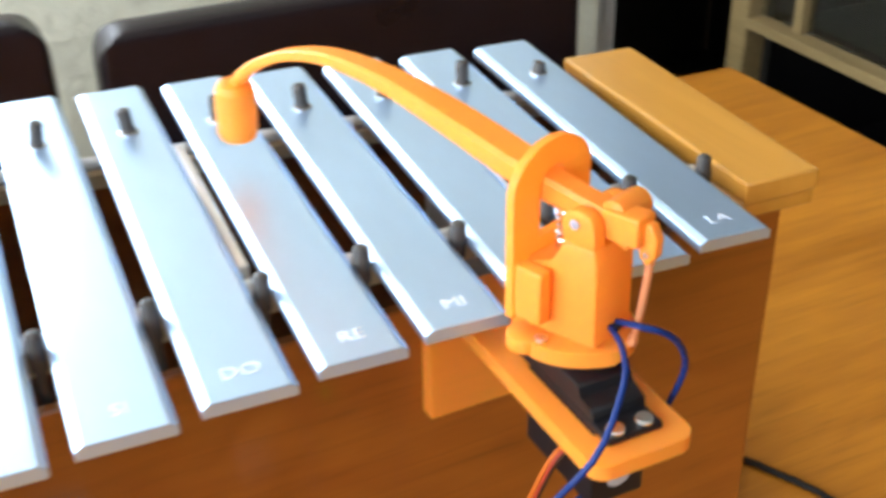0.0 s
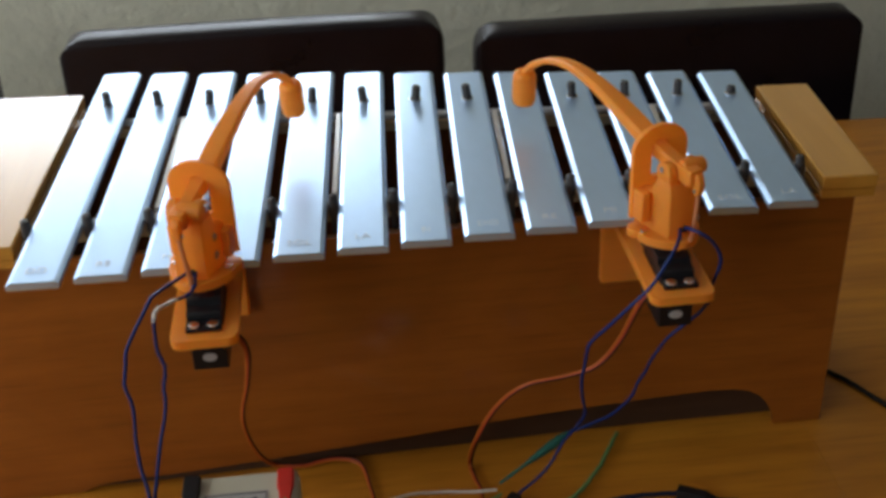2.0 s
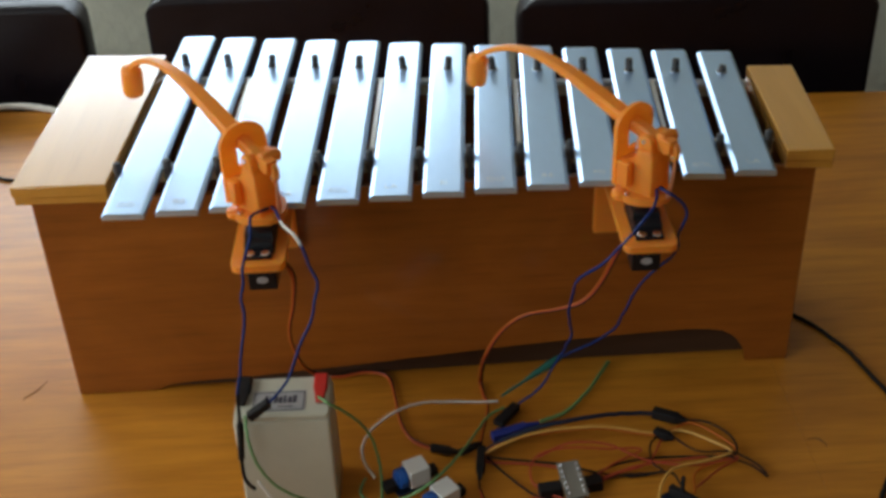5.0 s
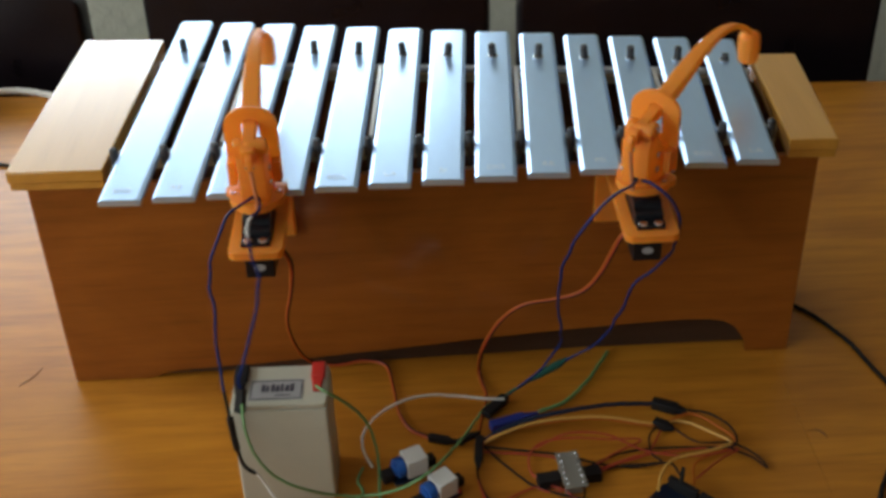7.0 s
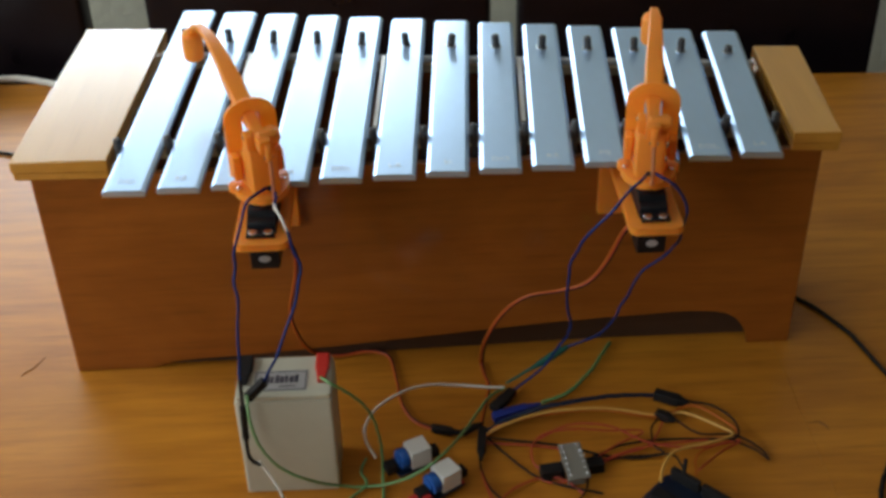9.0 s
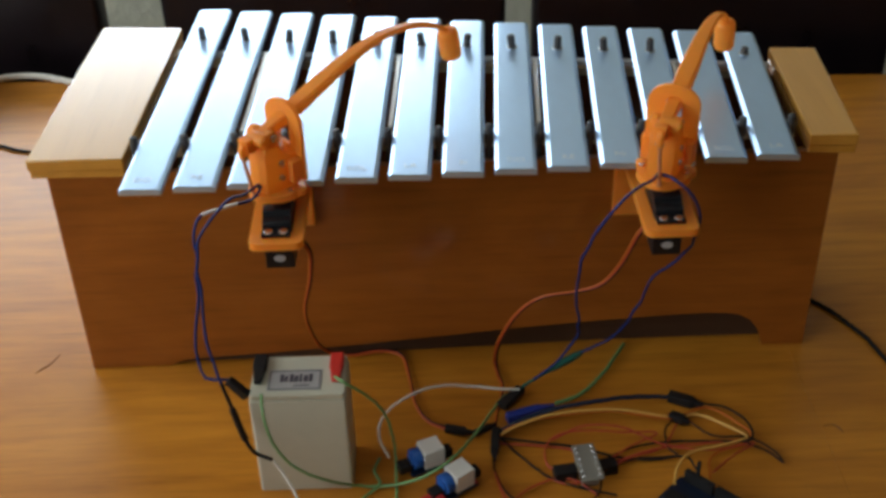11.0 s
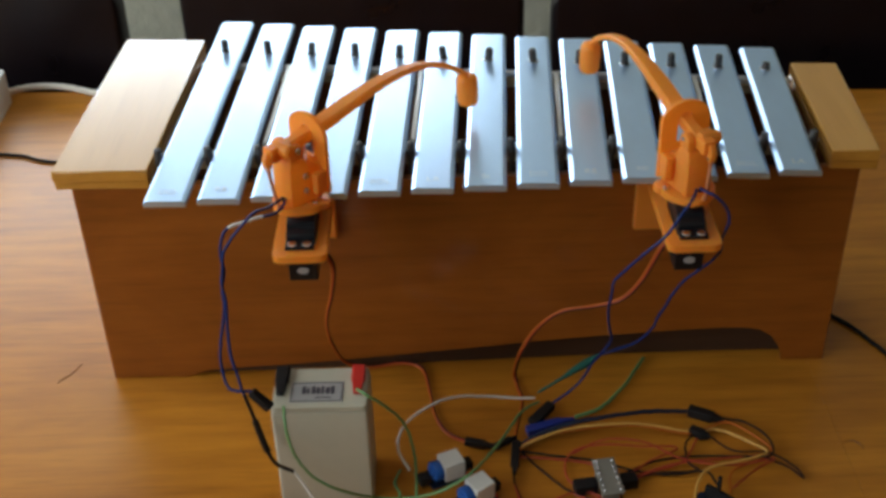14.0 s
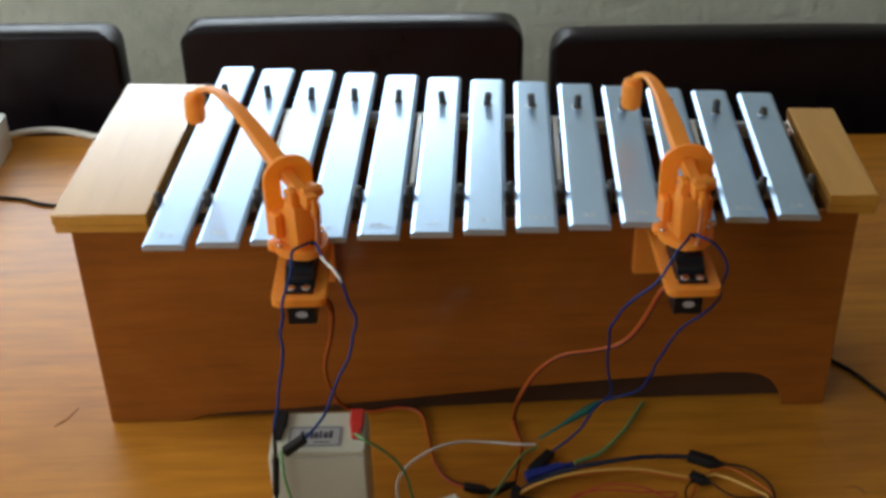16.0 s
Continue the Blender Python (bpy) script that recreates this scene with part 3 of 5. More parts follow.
def build_bar(i):
    p, q = bar_corners(i)
    n = (q - p).length
    turn = math.degrees(math.atan2(-(q - p).x, (q - p).y))
    w = 0.0303
    bm = bmesh.new()
    cut, drop = 0.0026, 0.0017
    section = [(-w / 2, -BAR_T), (w / 2, -BAR_T), (w / 2, -drop), (w / 2 - cut, 0), (-w / 2 + cut, 0), (-w / 2, -drop)]
    prism_pts(bm, [(x, 0, z) for x, z in section], [(x, n, z) for x, z in section], 0.0004, 2)
    ob = part("tone_bar", bm, M_BAR, smooth=4)
    ob.matrix_basis = pose(p.x, p.y, BAR_TOP, 0, 0, turn)
    length = "long" if i < 4 else "middling" if i < 9 else "short"
    tagged(ob, f"{length} silver aluminium tone bar stamped {NOTES[i]}", "tone bar", "tone bars of the metallophone")
    mark = new("note_mark", text_mesh(NOTES[i], 0.0086, 0.0001))
    mark.parent, mark["label"] = ob, f"stamped note name {NOTES[i]}"
    mark.matrix_basis = pose(0, 0.0125, 0.0002)
    # the pin near the far end, a steel pin in a rubber sleeve
    yp = n * 0.795
    bm = bmesh.new()
    lathe(bm, [(.0038, 0.0002), (.0038, .001), (.0031, .0018), (.0032, .0098), (.0026, .0112), (.0010, .0116)] if i < 12 else
          [(.0035, 0.0002), (.0033, .003), (.0028, .0055), (.0012, .006)], 20, pose(0, yp, 0, random.Random(i).uniform(-5, 5), random.Random(i + 50).uniform(-7, 7)))
    part("pin_sleeve", bm, M_RUBBER, ob, "black rubber pin sleeve")
    bm = bmesh.new()
    lathe(bm, [(.0043, 0.0002), (.0043, .0006), (.0036, .0009)], 20, pose(0, yp, 0))
    part("pin_washer", bm, M_STEEL, ob)
    return ob


def build_side_pin(x, y, tilt):
    bm = bmesh.new()
    lathe(bm, [(.0022, -.017), (.0022, .004), (.0031, .0045), (.0033, .013), (.0028, .0185), (.0015, .0196)], 20)
    ob = part("side_pin", bm, M_RUBBER)
    ob.matrix_basis = pose(x, y, 0.196, tilt, tilt * .5, 0)
    return tagged(ob, "dark rubber-sleeved pin between tone bars", "pin", "pins between the bars")


build_box()
for i in range(13):
    build_bar(i)
for i in range(14):
    x = gap_x(min(max(i, 1), 12), 0.008) + (-0.0378 if i == 0 else 0.0378 if i == 13 else 0)
    build_side_pin(x, 0.0085, random.Random(i * 7).uniform(-3, 3))


# ---- striker robots ----
PLATE_TOP = 0.195
AXIS_Y = -0.0675
TURRET_Z = 0.2125
PIVOT = Vector((0, 0, 0.0465))
HEAD_Y, HEAD_Z = 0.1752, -0.0140


def build_striker(x, clamp_side):
    """A servo on an orange bracket at the front board, with a turret that swings the mallet arm. Returns the turret and the arm."""
    ob = empty_thing("striker_robot", pose(x, AXIS_Y, PLATE_TOP))
    tagged(ob, "orange printed mallet robot clamped to the box front", "robot", "mallet robots")
    y_wall = -AXIS_Y - 0.0006
    # bracket plate with the servo's opening
    bm = bmesh.new()
    outer, inner = rounded(-.0185, .0185, -.0445, y_wall, .0060, 5), rounded(-.0105, .0105, -.0305, .0110, .0006, 5)
    up, low = [], []
    for loop, zs in ((outer, (-.0056, 0)), (inner, (-.0056, 0))):
        low.append([bm.verts.new((u, v, zs[0])) for u, v in loop])
        up.append([bm.verts.new((u, v, zs[1])) for u, v in loop])
    n = len(outer)
    for k in range(n):
        j = (k + 1) % n
        bm.faces.new((up[0][k], up[0][j], up[1][j], up[1][k]))
        bm.faces.new((low[0][k], low[1][k], low[1][j], low[0][j]))
        bm.faces.new((low[0][k], low[0][j], up[0][j], up[0][k]))
        bm.faces.new((low[1][k], up[1][k], up[1][j], low[1][j]))
    bmesh.ops.bevel(bm, geom=[e for e in bm.edges if e.calc_face_angle(0) > 1.2], offset=.0011, segments=2, affect="EDGES", clamp_overlap=True)
    part("bracket_plate", bm, M_ORANGE, ob)
    bm = bmesh.new()
    x0, x1 = (-.0230, .0180) if clamp_side < 0 else (-.0180, .0160)
    box(bm, x0, x1, y_wall - .0075, y_wall, -.0540, -.0058, 0.0012)
    part("clamp_block", bm, M_ORANGE, ob)
    # servo: body through the plate, flange, stepped gear case, shaft, screws
    bm = bmesh.new()
    box(bm, -.0100, .0100, -.0300, .0102, -.0300, .0002, .0008)
    servo = part("servo", bm, M_SERVO, ob, "black plastic servo motor")
    bm = bmesh.new()
    box(bm, -.0099, .0099, -.0375, .0172, .0003, .0030, .0006)
    part("flange", bm, M_SERVO, servo)
    bm = bmesh.new()
    step = [(-.0285, .0031), (.0102, .0031), (.0102, .0112), (.0095, .0115), (-.0185, .0115), (-.0200, .0108), (-.0208, .0076), (-.0262, .0070), (-.0278, .0062)]
    prism_pts(bm, [(-.0097, y, z) for y, z in step], [(.0097, y, z) for y, z in step], .0007, 2)
    part("gear_case", bm, M_SERVO, servo)
    bm = bmesh.new()
    tube(bm, (0, 0, .0116), (0, 0, .0176), .0060, sides=20)
    part("output_shaft", bm, M_SERVO, servo)
    for sx in (-.0052, .0052):
        bm = bmesh.new()
        lathe(bm, [(.0033, .0031), (.0033, .0038), (.0028, .0041)], 20, pose(sx, -.0340, 0))
        part("screw", bm, M_STEEL, servo, "bright steel screw")
    bm = bmesh.new()
    lathe(bm, [(.0055, 0), (.0055, .0003)], 20, pose(0, -.0301, -.0215, 90, 0, 0) @ Matrix.Diagonal((0.75, 0.50, 1, 1)))
    part("sticker", bm, M_STICKER, servo, "small silver sticker")

    # turret: thin foot disc with two ears and a lug at the rear
    bm = bmesh.new()
    foot = []
    for k in range(48):
        a = 2 * math.pi * k / 48
        lug = max(0.0, math.cos(a + math.pi / 2)) ** 6
        foot.append((.0192 * math.cos(a), .0192 * math.sin(a) - .0030 * lug))
    slab(bm, foot, -.0012, .0042, .0013, 3)
    tube(bm, (-.0158, .0062, -.0008), (-.0158, .0062, .0044), .0062, sides=24, bevel=.0012)
    tube(bm, (.0150, .0062, -.0008), (.0150, .0062, .0044), .0062, sides=24, bevel=.0012)
    turret = part("turret", bm, M_ORANGE, ob, "round orange turret base", 35)
    turret.matrix_basis = pose(0, 0, TURRET_Z - PLATE_TOP)
    for sx in (-.0160, .0152):
        bm = bmesh.new()
        lathe(bm, [(.0022, .0044), (.0021, .0052), (.0012, .0056)], 16, pose(sx, -.0005, 0))
        part("screw", bm, M_STEEL, turret, "bright steel screw")
    # shield plate with a round top and a slot for the arm
    bm = bmesh.new()
    w, z0, z1, y0, y1 = .0182, .0085, .0645, .0098, .0128
    arc = [(w * math.cos(radians(a)), z1 - w * .80 + w * .80 * math.sin(radians(a))) for a in range(0, 181, 9)]
    outer = [(-w, z0), (w, z0)] + arc
    sw, s0, s1 = .0060, .0330, .0555
    slot = [(-sw, s0), (sw, s0)] + [(sw * math.cos(radians(a)), s1 - sw + sw * math.sin(radians(a))) for a in range(0, 181, 9)]
    fo, fi = [bm.verts.new((u, y0, v)) for u, v in outer], [bm.verts.new((u, y0, v)) for u, v in slot]
    bo, bi = [bm.verts.new((u, y1, v)) for u, v in outer], [bm.verts.new((u, y1, v)) for u, v in slot]
    for k in range(len(outer)):
        j = (k + 1) % len(outer)
        bm.faces.new((fo[k], fo[j], fi[j], fi[k]))
        bm.faces.new((bo[k], bi[k], bi[j], bo[j]))
        bm.faces.new((fo[k], bo[k], bo[j], fo[j]))
        bm.faces.new((fi[k], fi[j], bi[j], bi[k]))
    bmesh.ops.bevel(bm, geom=[e for e in bm.edges if e.calc_face_angle(0) > 1.2], offset=.0007, segments=2, affect="EDGES", clamp_overlap=True)
    part("shield", bm, M_ORANGE, turret, "round-topped orange shield plate", 30)
    # housing: a low shoulder under the spring and a taller rear block, both waisted towards the rear
    bm = bmesh.new()
    side = [(-.0158, .0040), (.0096, .0040), (.0096, .0290), (.0010, .0290), (-.0012, .0310), (-.0022, .0385), (-.0140, .0385), (-.0152, .0330)]
    wide = lambda y: .0092 + .0030 * (y + .0158) / .0254
    prism_pts(bm, [(-wide(y), y, z) for y, z in side], [(wide(y), y, z) for y, z in side], .0012, 2)
    part("housing", bm, M_ORANGE, turret, "orange printed housing", 30)
    for s in (-1, 1):
        bm = bmesh.new()
        cheek = [(-.0148, .0387), (-.0024, .0387), (-.0026, .0455)] + [(-.0080 + .0058 * math.cos(radians(a)), .0455 + .0046 * math.sin(radians(a))) for a in range(15, 166, 15)] + [(-.0140, .0450)]
        x0, x1 = (.0050, .0102) if s > 0 else (-.0102, -.0050)
        prism_pts(bm, [(x0, y, z) for y, z in cheek], [(x1, y, z) for y, z in cheek], .0008, 2)
        part("axle_cheek", bm, M_ORANGE, turret, "", 30)
    for x0, x1, y0, z0, z1 in ((-.0180, -.0124, -.0010, .0100, .0285), (.0124, .0180, .0005, .0100, .0265)):
        bm = bmesh.new()
        box(bm, x0, x1, y0, .0096, z0, z1, .0010)
        part("side_block", bm, M_ORANGE, turret)
    for y, z in ((-.0035, .0140), (-.0030, .0250)):
        bm = bmesh.new()
        x = wide(y)
        lathe(bm, [(.0025, x - .0010), (.0025, x + .0008), (.0018, x + .0013), (.0008, x + .0009)], 18, pose(0, y, z, 0, 90, 0) @ Matrix.Rotation(0.3, 4, "Z"))
        part("screw", bm, M_STEEL, turret, "bright steel screw")
    bm = bmesh.new()
    tube(bm, (-.0112, -.0075, .0460), (.0112, -.0075, .0460), .0017, sides=18)
    tube(bm, (.0103, -.0075, .0460), (.0116, -.0075, .0460), .0026, sides=18, bevel=.0004)
    part("axle", bm, M_STEEL, turret, "steel axle")
    bm = bmesh.new()
    spring = [Vector((.0030 * math.cos(k * .62), .0038 + .0030 * math.sin(k * .62), .0290 + .00024 * k)) for k in range(58)]
    sweep(bm, spring, .00055, 6)
    part("spring", bm, M_STEEL, turret, "small steel coil spring")
    bm = bmesh.new()
    rod = smooth_line([(.0012, -.0262, .0372), (.0014, -.0258, .0300), (.0020, -.0236, .0140), (.0022, -.0216, .0040)], 6)
    sweep(bm, rod, lambda f: .0013 if 0.12 < f < 0.9 else .0018, 8)
    part("link_rod", bm, M_COPPER, turret, "thin copper-coloured link rod")
    bm = bmesh.new()
    lathe(bm, [(.0016, 0), (.0016, .0016), (.0010, .0018)], 16, pose(.001, -.0158, .0088, 90, 0, 0))
    part("wire_outlet", bm, M_BLACKPLASTIC, turret, "dark wire hole")

    # mallet arm: flat tapering strip that arches forward and bends down into the head
    bm = bmesh.new()
    centre = smooth_line([(0, -.0220, -.0040), (0, -.012, -.0015), (0, 0, .0005), (0, .020, .0050), (0, .050, .0130), (0, .080, .0194), (0, .110, .0214), (0, .135, .0174),
                          (0, .155, .0096), (0, .168, .0013), (0, .1740, -.0060), (0, HEAD_Y, HEAD_Z + .004)], 6)
    rings = []
    for k, p in enumerate(centre):
        f = k / (len(centre) - 1)
        d = (centre[min(k + 1, len(centre) - 1)] - centre[max(k - 1, 0)]).normalized()
        up = Vector((1, 0, 0)).cross(d)
        hw = .0044 if p.y < .005 else .0044 + .0022 * min(1, (p.y - .005) / .02) - .0036 * max(0, min(1, (p.y - .05) / .09))
        ht = .0042 if p.y < .03 else .0042 - .0022 * min(1, (p.y - .03) / .1)
        rings.append([bm.verts.new(p + up * a + Vector((b, 0, 0))) for a, b in ((ht, -hw * .8), (ht, hw * .8), (ht * .6, hw), (-ht * .6, hw), (-ht, hw * .8), (-ht, -hw * .8), (-ht * .6, -hw), (ht * .6, -hw))])
    for a, b in zip(rings, rings[1:]):
        for k in range(8):
            bm.faces.new((a[k], a[(k + 1) % 8], b[(k + 1) % 8], b[k]))
    bm.faces.new(rings[0][::-1])
    bm.faces.new(rings[-1])
    # head, and the cross arm with its knob at the tail
    prof = [(.0048, -.0135), (.0070, -.0126), (.0081, -.0100), (.0084, 0), (.0081, .0085), (.0070, .0110), (.0046, .0122)]
    lathe(bm, prof, 28, pose(0, HEAD_Y, HEAD_Z, 6, 0, 0))
    lathe(bm, [(.0030, -.0030), (.0046, -.0020), (.0050, .0080), (.0046, .0112), (.0030, .0126)], 22, pose(0, -.0145, .0008, 0, 90, 0))
    box(bm, -.0046, .0046, -.0252, -.0120, -.0062, .0034, .0010)
    horn = [(-.0290, -.0090), (-.0262, -.0125), (-.0236, -.0105), (-.0225, -.0050), (-.0232, .0010), (-.0272, .0014), (-.0294, -.0030)]
    prism_pts(bm, [(-.0012, y, z) for y, z in horn], [(.0030, y, z) for y, z in horn], .0008, 2)
    arm = part("mallet_arm", bm, M_ORANGE, turret, "curved orange arm with a mallet head")
    arm.matrix_basis = Matrix.Translation(PIVOT)
    bm = bmesh.new()
    tube(bm, (-.0020, -.0262, -.0085), (.0038, -.0262, -.0085), .0011, sides=12)
    part("link_pin", bm, M_STEEL, arm, "bright steel link pin")
    return turret, arm


STRIKERS = {"left": build_striker(0.183, 1), "right": build_striker(0.452, -1)}


# ---- battery ----
def build_battery():
    ob = empty_thing("battery", pose(0.1908, -0.1262, 0, 0, 0, -0.6))
    tagged(ob, "light grey sealed lead battery standing on the table", "battery")
    bm = bmesh.new()
    slab(bm, rounded(-.0342, .0342, -.0222, .0222, .0022, 3), 0, .0868, .0009)
    part("case", bm, M_BATTERY, ob)
    bm = bmesh.new()
    slab(bm, rounded(-.0333, .0333, -.0213, .0213, .0022, 3), .0870, .0915, .0010)
    part("lid", bm, M_BATTERY, ob)
    bm = bmesh.new()
    box(bm, -.0215, .0165, -.0160, .0060, .0915, .0919, .0001)
    label = part("label", bm, M_LABEL, ob, "grey label with dark printing")
    bars = [(-.0205, .0155, .0040, .0047), (-.0205, .0155, -.0152, -.0146), (-.0205, -.0199, -.0145, .0039), (.0149, .0155, -.0145, .0039), (-.0030, .0080, -.0118, -.0108)]
    bars += [(-.0130 + .0034 * k, -.0130 + .0034 * k + .0026 - .0007 * (k % 3 == 1), -.0075, .0006 - .0014 * (k % 2)) for k in range(7)]
    bars += [(-.0105 + .0068 * k, -.0080 + .0068 * k, -.0052, -.0042) for k in range(3)]
    for x0, x1, y0, y1 in bars:
        bm = bmesh.new()
        box(bm, x0, x1, y0, y1, .0919, .0921 + .00002 * (y1 - y0 < .0011))
        part("print_bar", bm, M_INK, label)
    for x, mat, name in ((-.0285, M_BLACKPLASTIC, "black terminal cover"), (.0265, M_REDCAP, "red terminal cover")):
        bm = bmesh.new()
        prism_pts(bm, [(x - .0052, .004, .0915), (x + .0052, .004, .0915), (x + .0052, .0200, .0915), (x - .0052, .0200, .0915)],
                  [(x - .0048, .004, .0960), (x + .0048, .004, .0960), (x + .0048, .0195, .0965), (x - .0048, .0195, .0965)], .0012)
        prism_pts(bm, [(x - .0046, .0055, .0925), (x + .0046, .0055, .0925), (x + .0046, .0055, .0955), (x - .0046, .0055, .0955)],
                  [(x - .0026, -.0100, .0925), (x + .0026, -.0100, .0925), (x + .0026, -.0100, .0950), (x - .0026, -.0100, .0950)], .0008)
        part("terminal_cover", bm, mat, ob, name)


build_battery()


# ---- electronics ----
def build_trimmer(m):
    ob = empty_thing("driver_module", m)
    tagged(ob, "small driver module with white block and blue terminal", "electronic module", "driver modules")
    bm = bmesh.new()
    box(bm, -.015, .015, -.009, .009, .0030, .0046, .0003)
    part("circuit_board", bm, M_BOARD, ob)
    for x in (-.012, .012):
        for y in (-.007, .007):
            bm = bmesh.new()
            tube(bm, (x, y, 0), (x, y, .0030), .0008, sides=8)
            part("pin_foot", bm, M_STEEL, ob)
    bm = bmesh.new()
    box(bm, -.004, .0125, -.0080, .0080, .0047, .0205, .0008)
    part("white_block", bm, M_WHITEBLOCK, ob, "white plastic relay block")
    bm = bmesh.new()
    tube(bm, (-.0115, 0, .0120), (-.0045, 0, .0120), .0080, sides=24, bevel=.0008)
    tube(bm, (-.0130, 0, .0120), (-.0116, 0, .0120), .0055, sides=24, bevel=.0004)
    part("blue_terminal", bm, M_BLUEBLOCK, ob, "round blue plastic terminal")
    bm = bmesh.new()
    box(bm, .0128, .0210, -.0040, .0040, .0050, .0120, .0005)
    part("plug", bm, M_BLACKPLASTIC, ob, "black plug at its end")
    bm = bmesh.new()
    box(bm, -.0225, -.0135, -.0050, .0040, .0050, .0120, .0005)
    part("plug", bm, M_BLACKPLASTIC, ob, "black plug at its end")
    bm = bmesh.new()
    lathe(bm, [(.0012, .0047), (.0012, .0060), (.0008, .0068), (.0002, .0071)], 12, pose(.0138, -.0072, 0))
    part("indicator_light", bm, M_REDCAP, ob, "small red indicator light")
    return ob


build_trimmer(pose(0.2785, -0.1290, 0, 0, 0, 24))
build_trimmer(pose(0.2995, -0.1545, 0, 0, 0, 34))
bm = bmesh.new()
box(bm, -.009, .009, -.005, .005, .0, .008, .0008)
box(bm, -.0075, -.001, -.0045, .0045, .0081, .0100, .0005)
box(bm, .001, .0075, -.0045, .0045, .0081, .0100, .0005)
tagged(part("terminal_block", bm, M_REDBLOCK, m=pose(0.2830, -0.1700, 0, 0, 0, 30)), "red screw terminal block lying on the table", "connector")


def build_sensor():
    ob = empty_thing("adapter_board", pose(0.3975, -0.1440, 0, 0, 0, 8))
    tagged(ob, "small grey perforated board with black headers", "electronic module")
    bm = bmesh.new()
    box(bm, -.0085, .0085, -.0165, .0165, .0145, .0160, .0003, m=pose(0, 0, 0, 8, 0, 0))
    board = part("board", bm, M_GREYBOARD, ob)
    for k in range(6):
        for x in (-.006, .006):
            bm = bmesh.new()
            lathe(bm, [(.0011, .0160), (.0009, .0170), (.0004, .0174)], 8, pose(0, 0, 0, 8, 0, 0) @ pose(x, -.013 + .0052 * k, 0))
            part("solder_point", bm, M_STEEL, board)
    for x in (-.016, .015):
        bm = bmesh.new()
        box(bm, x - .0085, x + .0085, -.004, .006, 0, .0090, .0006)
        part("header", bm, M_BLACKPLASTIC, ob, "black plug header")
    bm = bmesh.new()
    box(bm, -.0065, .0065, -.0120, -.0090, 0, .0125, .0004)
    part("standoff", bm, M_GREYBOARD, ob)
    bm = bmesh.new()
    box(bm, -.0065, .0065, .0070, .0100, 0, .0150, .0004)
    part("standoff", bm, M_GREYBOARD, ob)


build_sensor()


def build_controller():
    ob = empty_thing("controller_board", pose(0.4720, -0.1970, 0, 0, 0, 135))
    tagged(ob, "dark blue microcontroller board with black headers", "circuit board")
    bm = bmesh.new()
    slab(bm, [(-.034, -.0265), (.031, -.0265), (.034, -.023), (.034, .0265), (-.034, .0265)], .0060, .0076, .0003)
    part("circuit_board", bm, M_BOARD, ob)
    for x, y in ((-.028, -.022), (.026, -.019), (.026, .019), (-.026, .022)):
        bm = bmesh.new()
        tube(bm, (x, y, 0), (x, y, .0060), .0022, sides=10)
        part("standoff", bm, M_BLACKPLASTIC, ob)
    for y in (-.0240, .0240):
        for x0, x1 in ((-.022, .004), (.006, .030)):
            bm = bmesh.new()
            box(bm, x0, x1, y - .0022, y + .0022, .0077, .0172, .0003)
            part("pin_header", bm, M_BLACKPLASTIC, ob, "black pin header")
    bm = bmesh.new()
    box(bm, -.005, .030, -.006, .004, .0077, .0115, .0004)
    part("chip", bm, M_BLACKPLASTIC, ob, "black chip")
    bm = bmesh.new()
    box(bm, -.040, -.024, -.004, .008, .0077, .0185, .0005)
    part("usb_socket", bm, M_STEEL, ob, "metal socket")
    bm = bmesh.new()
    box(bm, -.036, -.023, -.021, -.012, .0077, .0185, .0008)
    part("power_socket", bm, M_BLACKPLASTIC, ob, "black power socket")
    bm = bmesh.new()
    box(bm, .0180, .0205, .0045, .0065, .0116, .0128, .0002)
    part("status_light", bm, M_LED, ob, "lit green status light")
    for x, y, h, a in ((-.010, .0240, .014, 10), (-.004, .0240, .014, -12), (.012, .0240, .013, 8), (.020, -.0240, .014, -6)):
        bm = bmesh.new()
        box(bm, x - .0013, x + .0013, y - .0013, y + .0013, .0173, .0173 + h, .0003)
        part("jumper_pin", bm, M_BLACKPLASTIC, ob, "black jumper plug")


build_controller()

# ---- power strip at the far edge of the table ----
bm = bmesh.new()
slab(bm, rounded(-.028, .028, -.09, .09, .008, 5), 0, .042, .004, 3)
strip = tagged(part("power_strip", bm, M_STRIP, m=pose(-0.266, 0.448, 0, 0, 0, 2)), "white plastic power strip lying on the table", "power strip")
bm = bmesh.new()
lathe(bm, [(.017, .0421), (.019, .0426), (.019, .0432), (.015, .0434)], 24, pose(0, .03, 0))
part("socket_ring", bm, M_WHITEPAINT, strip)


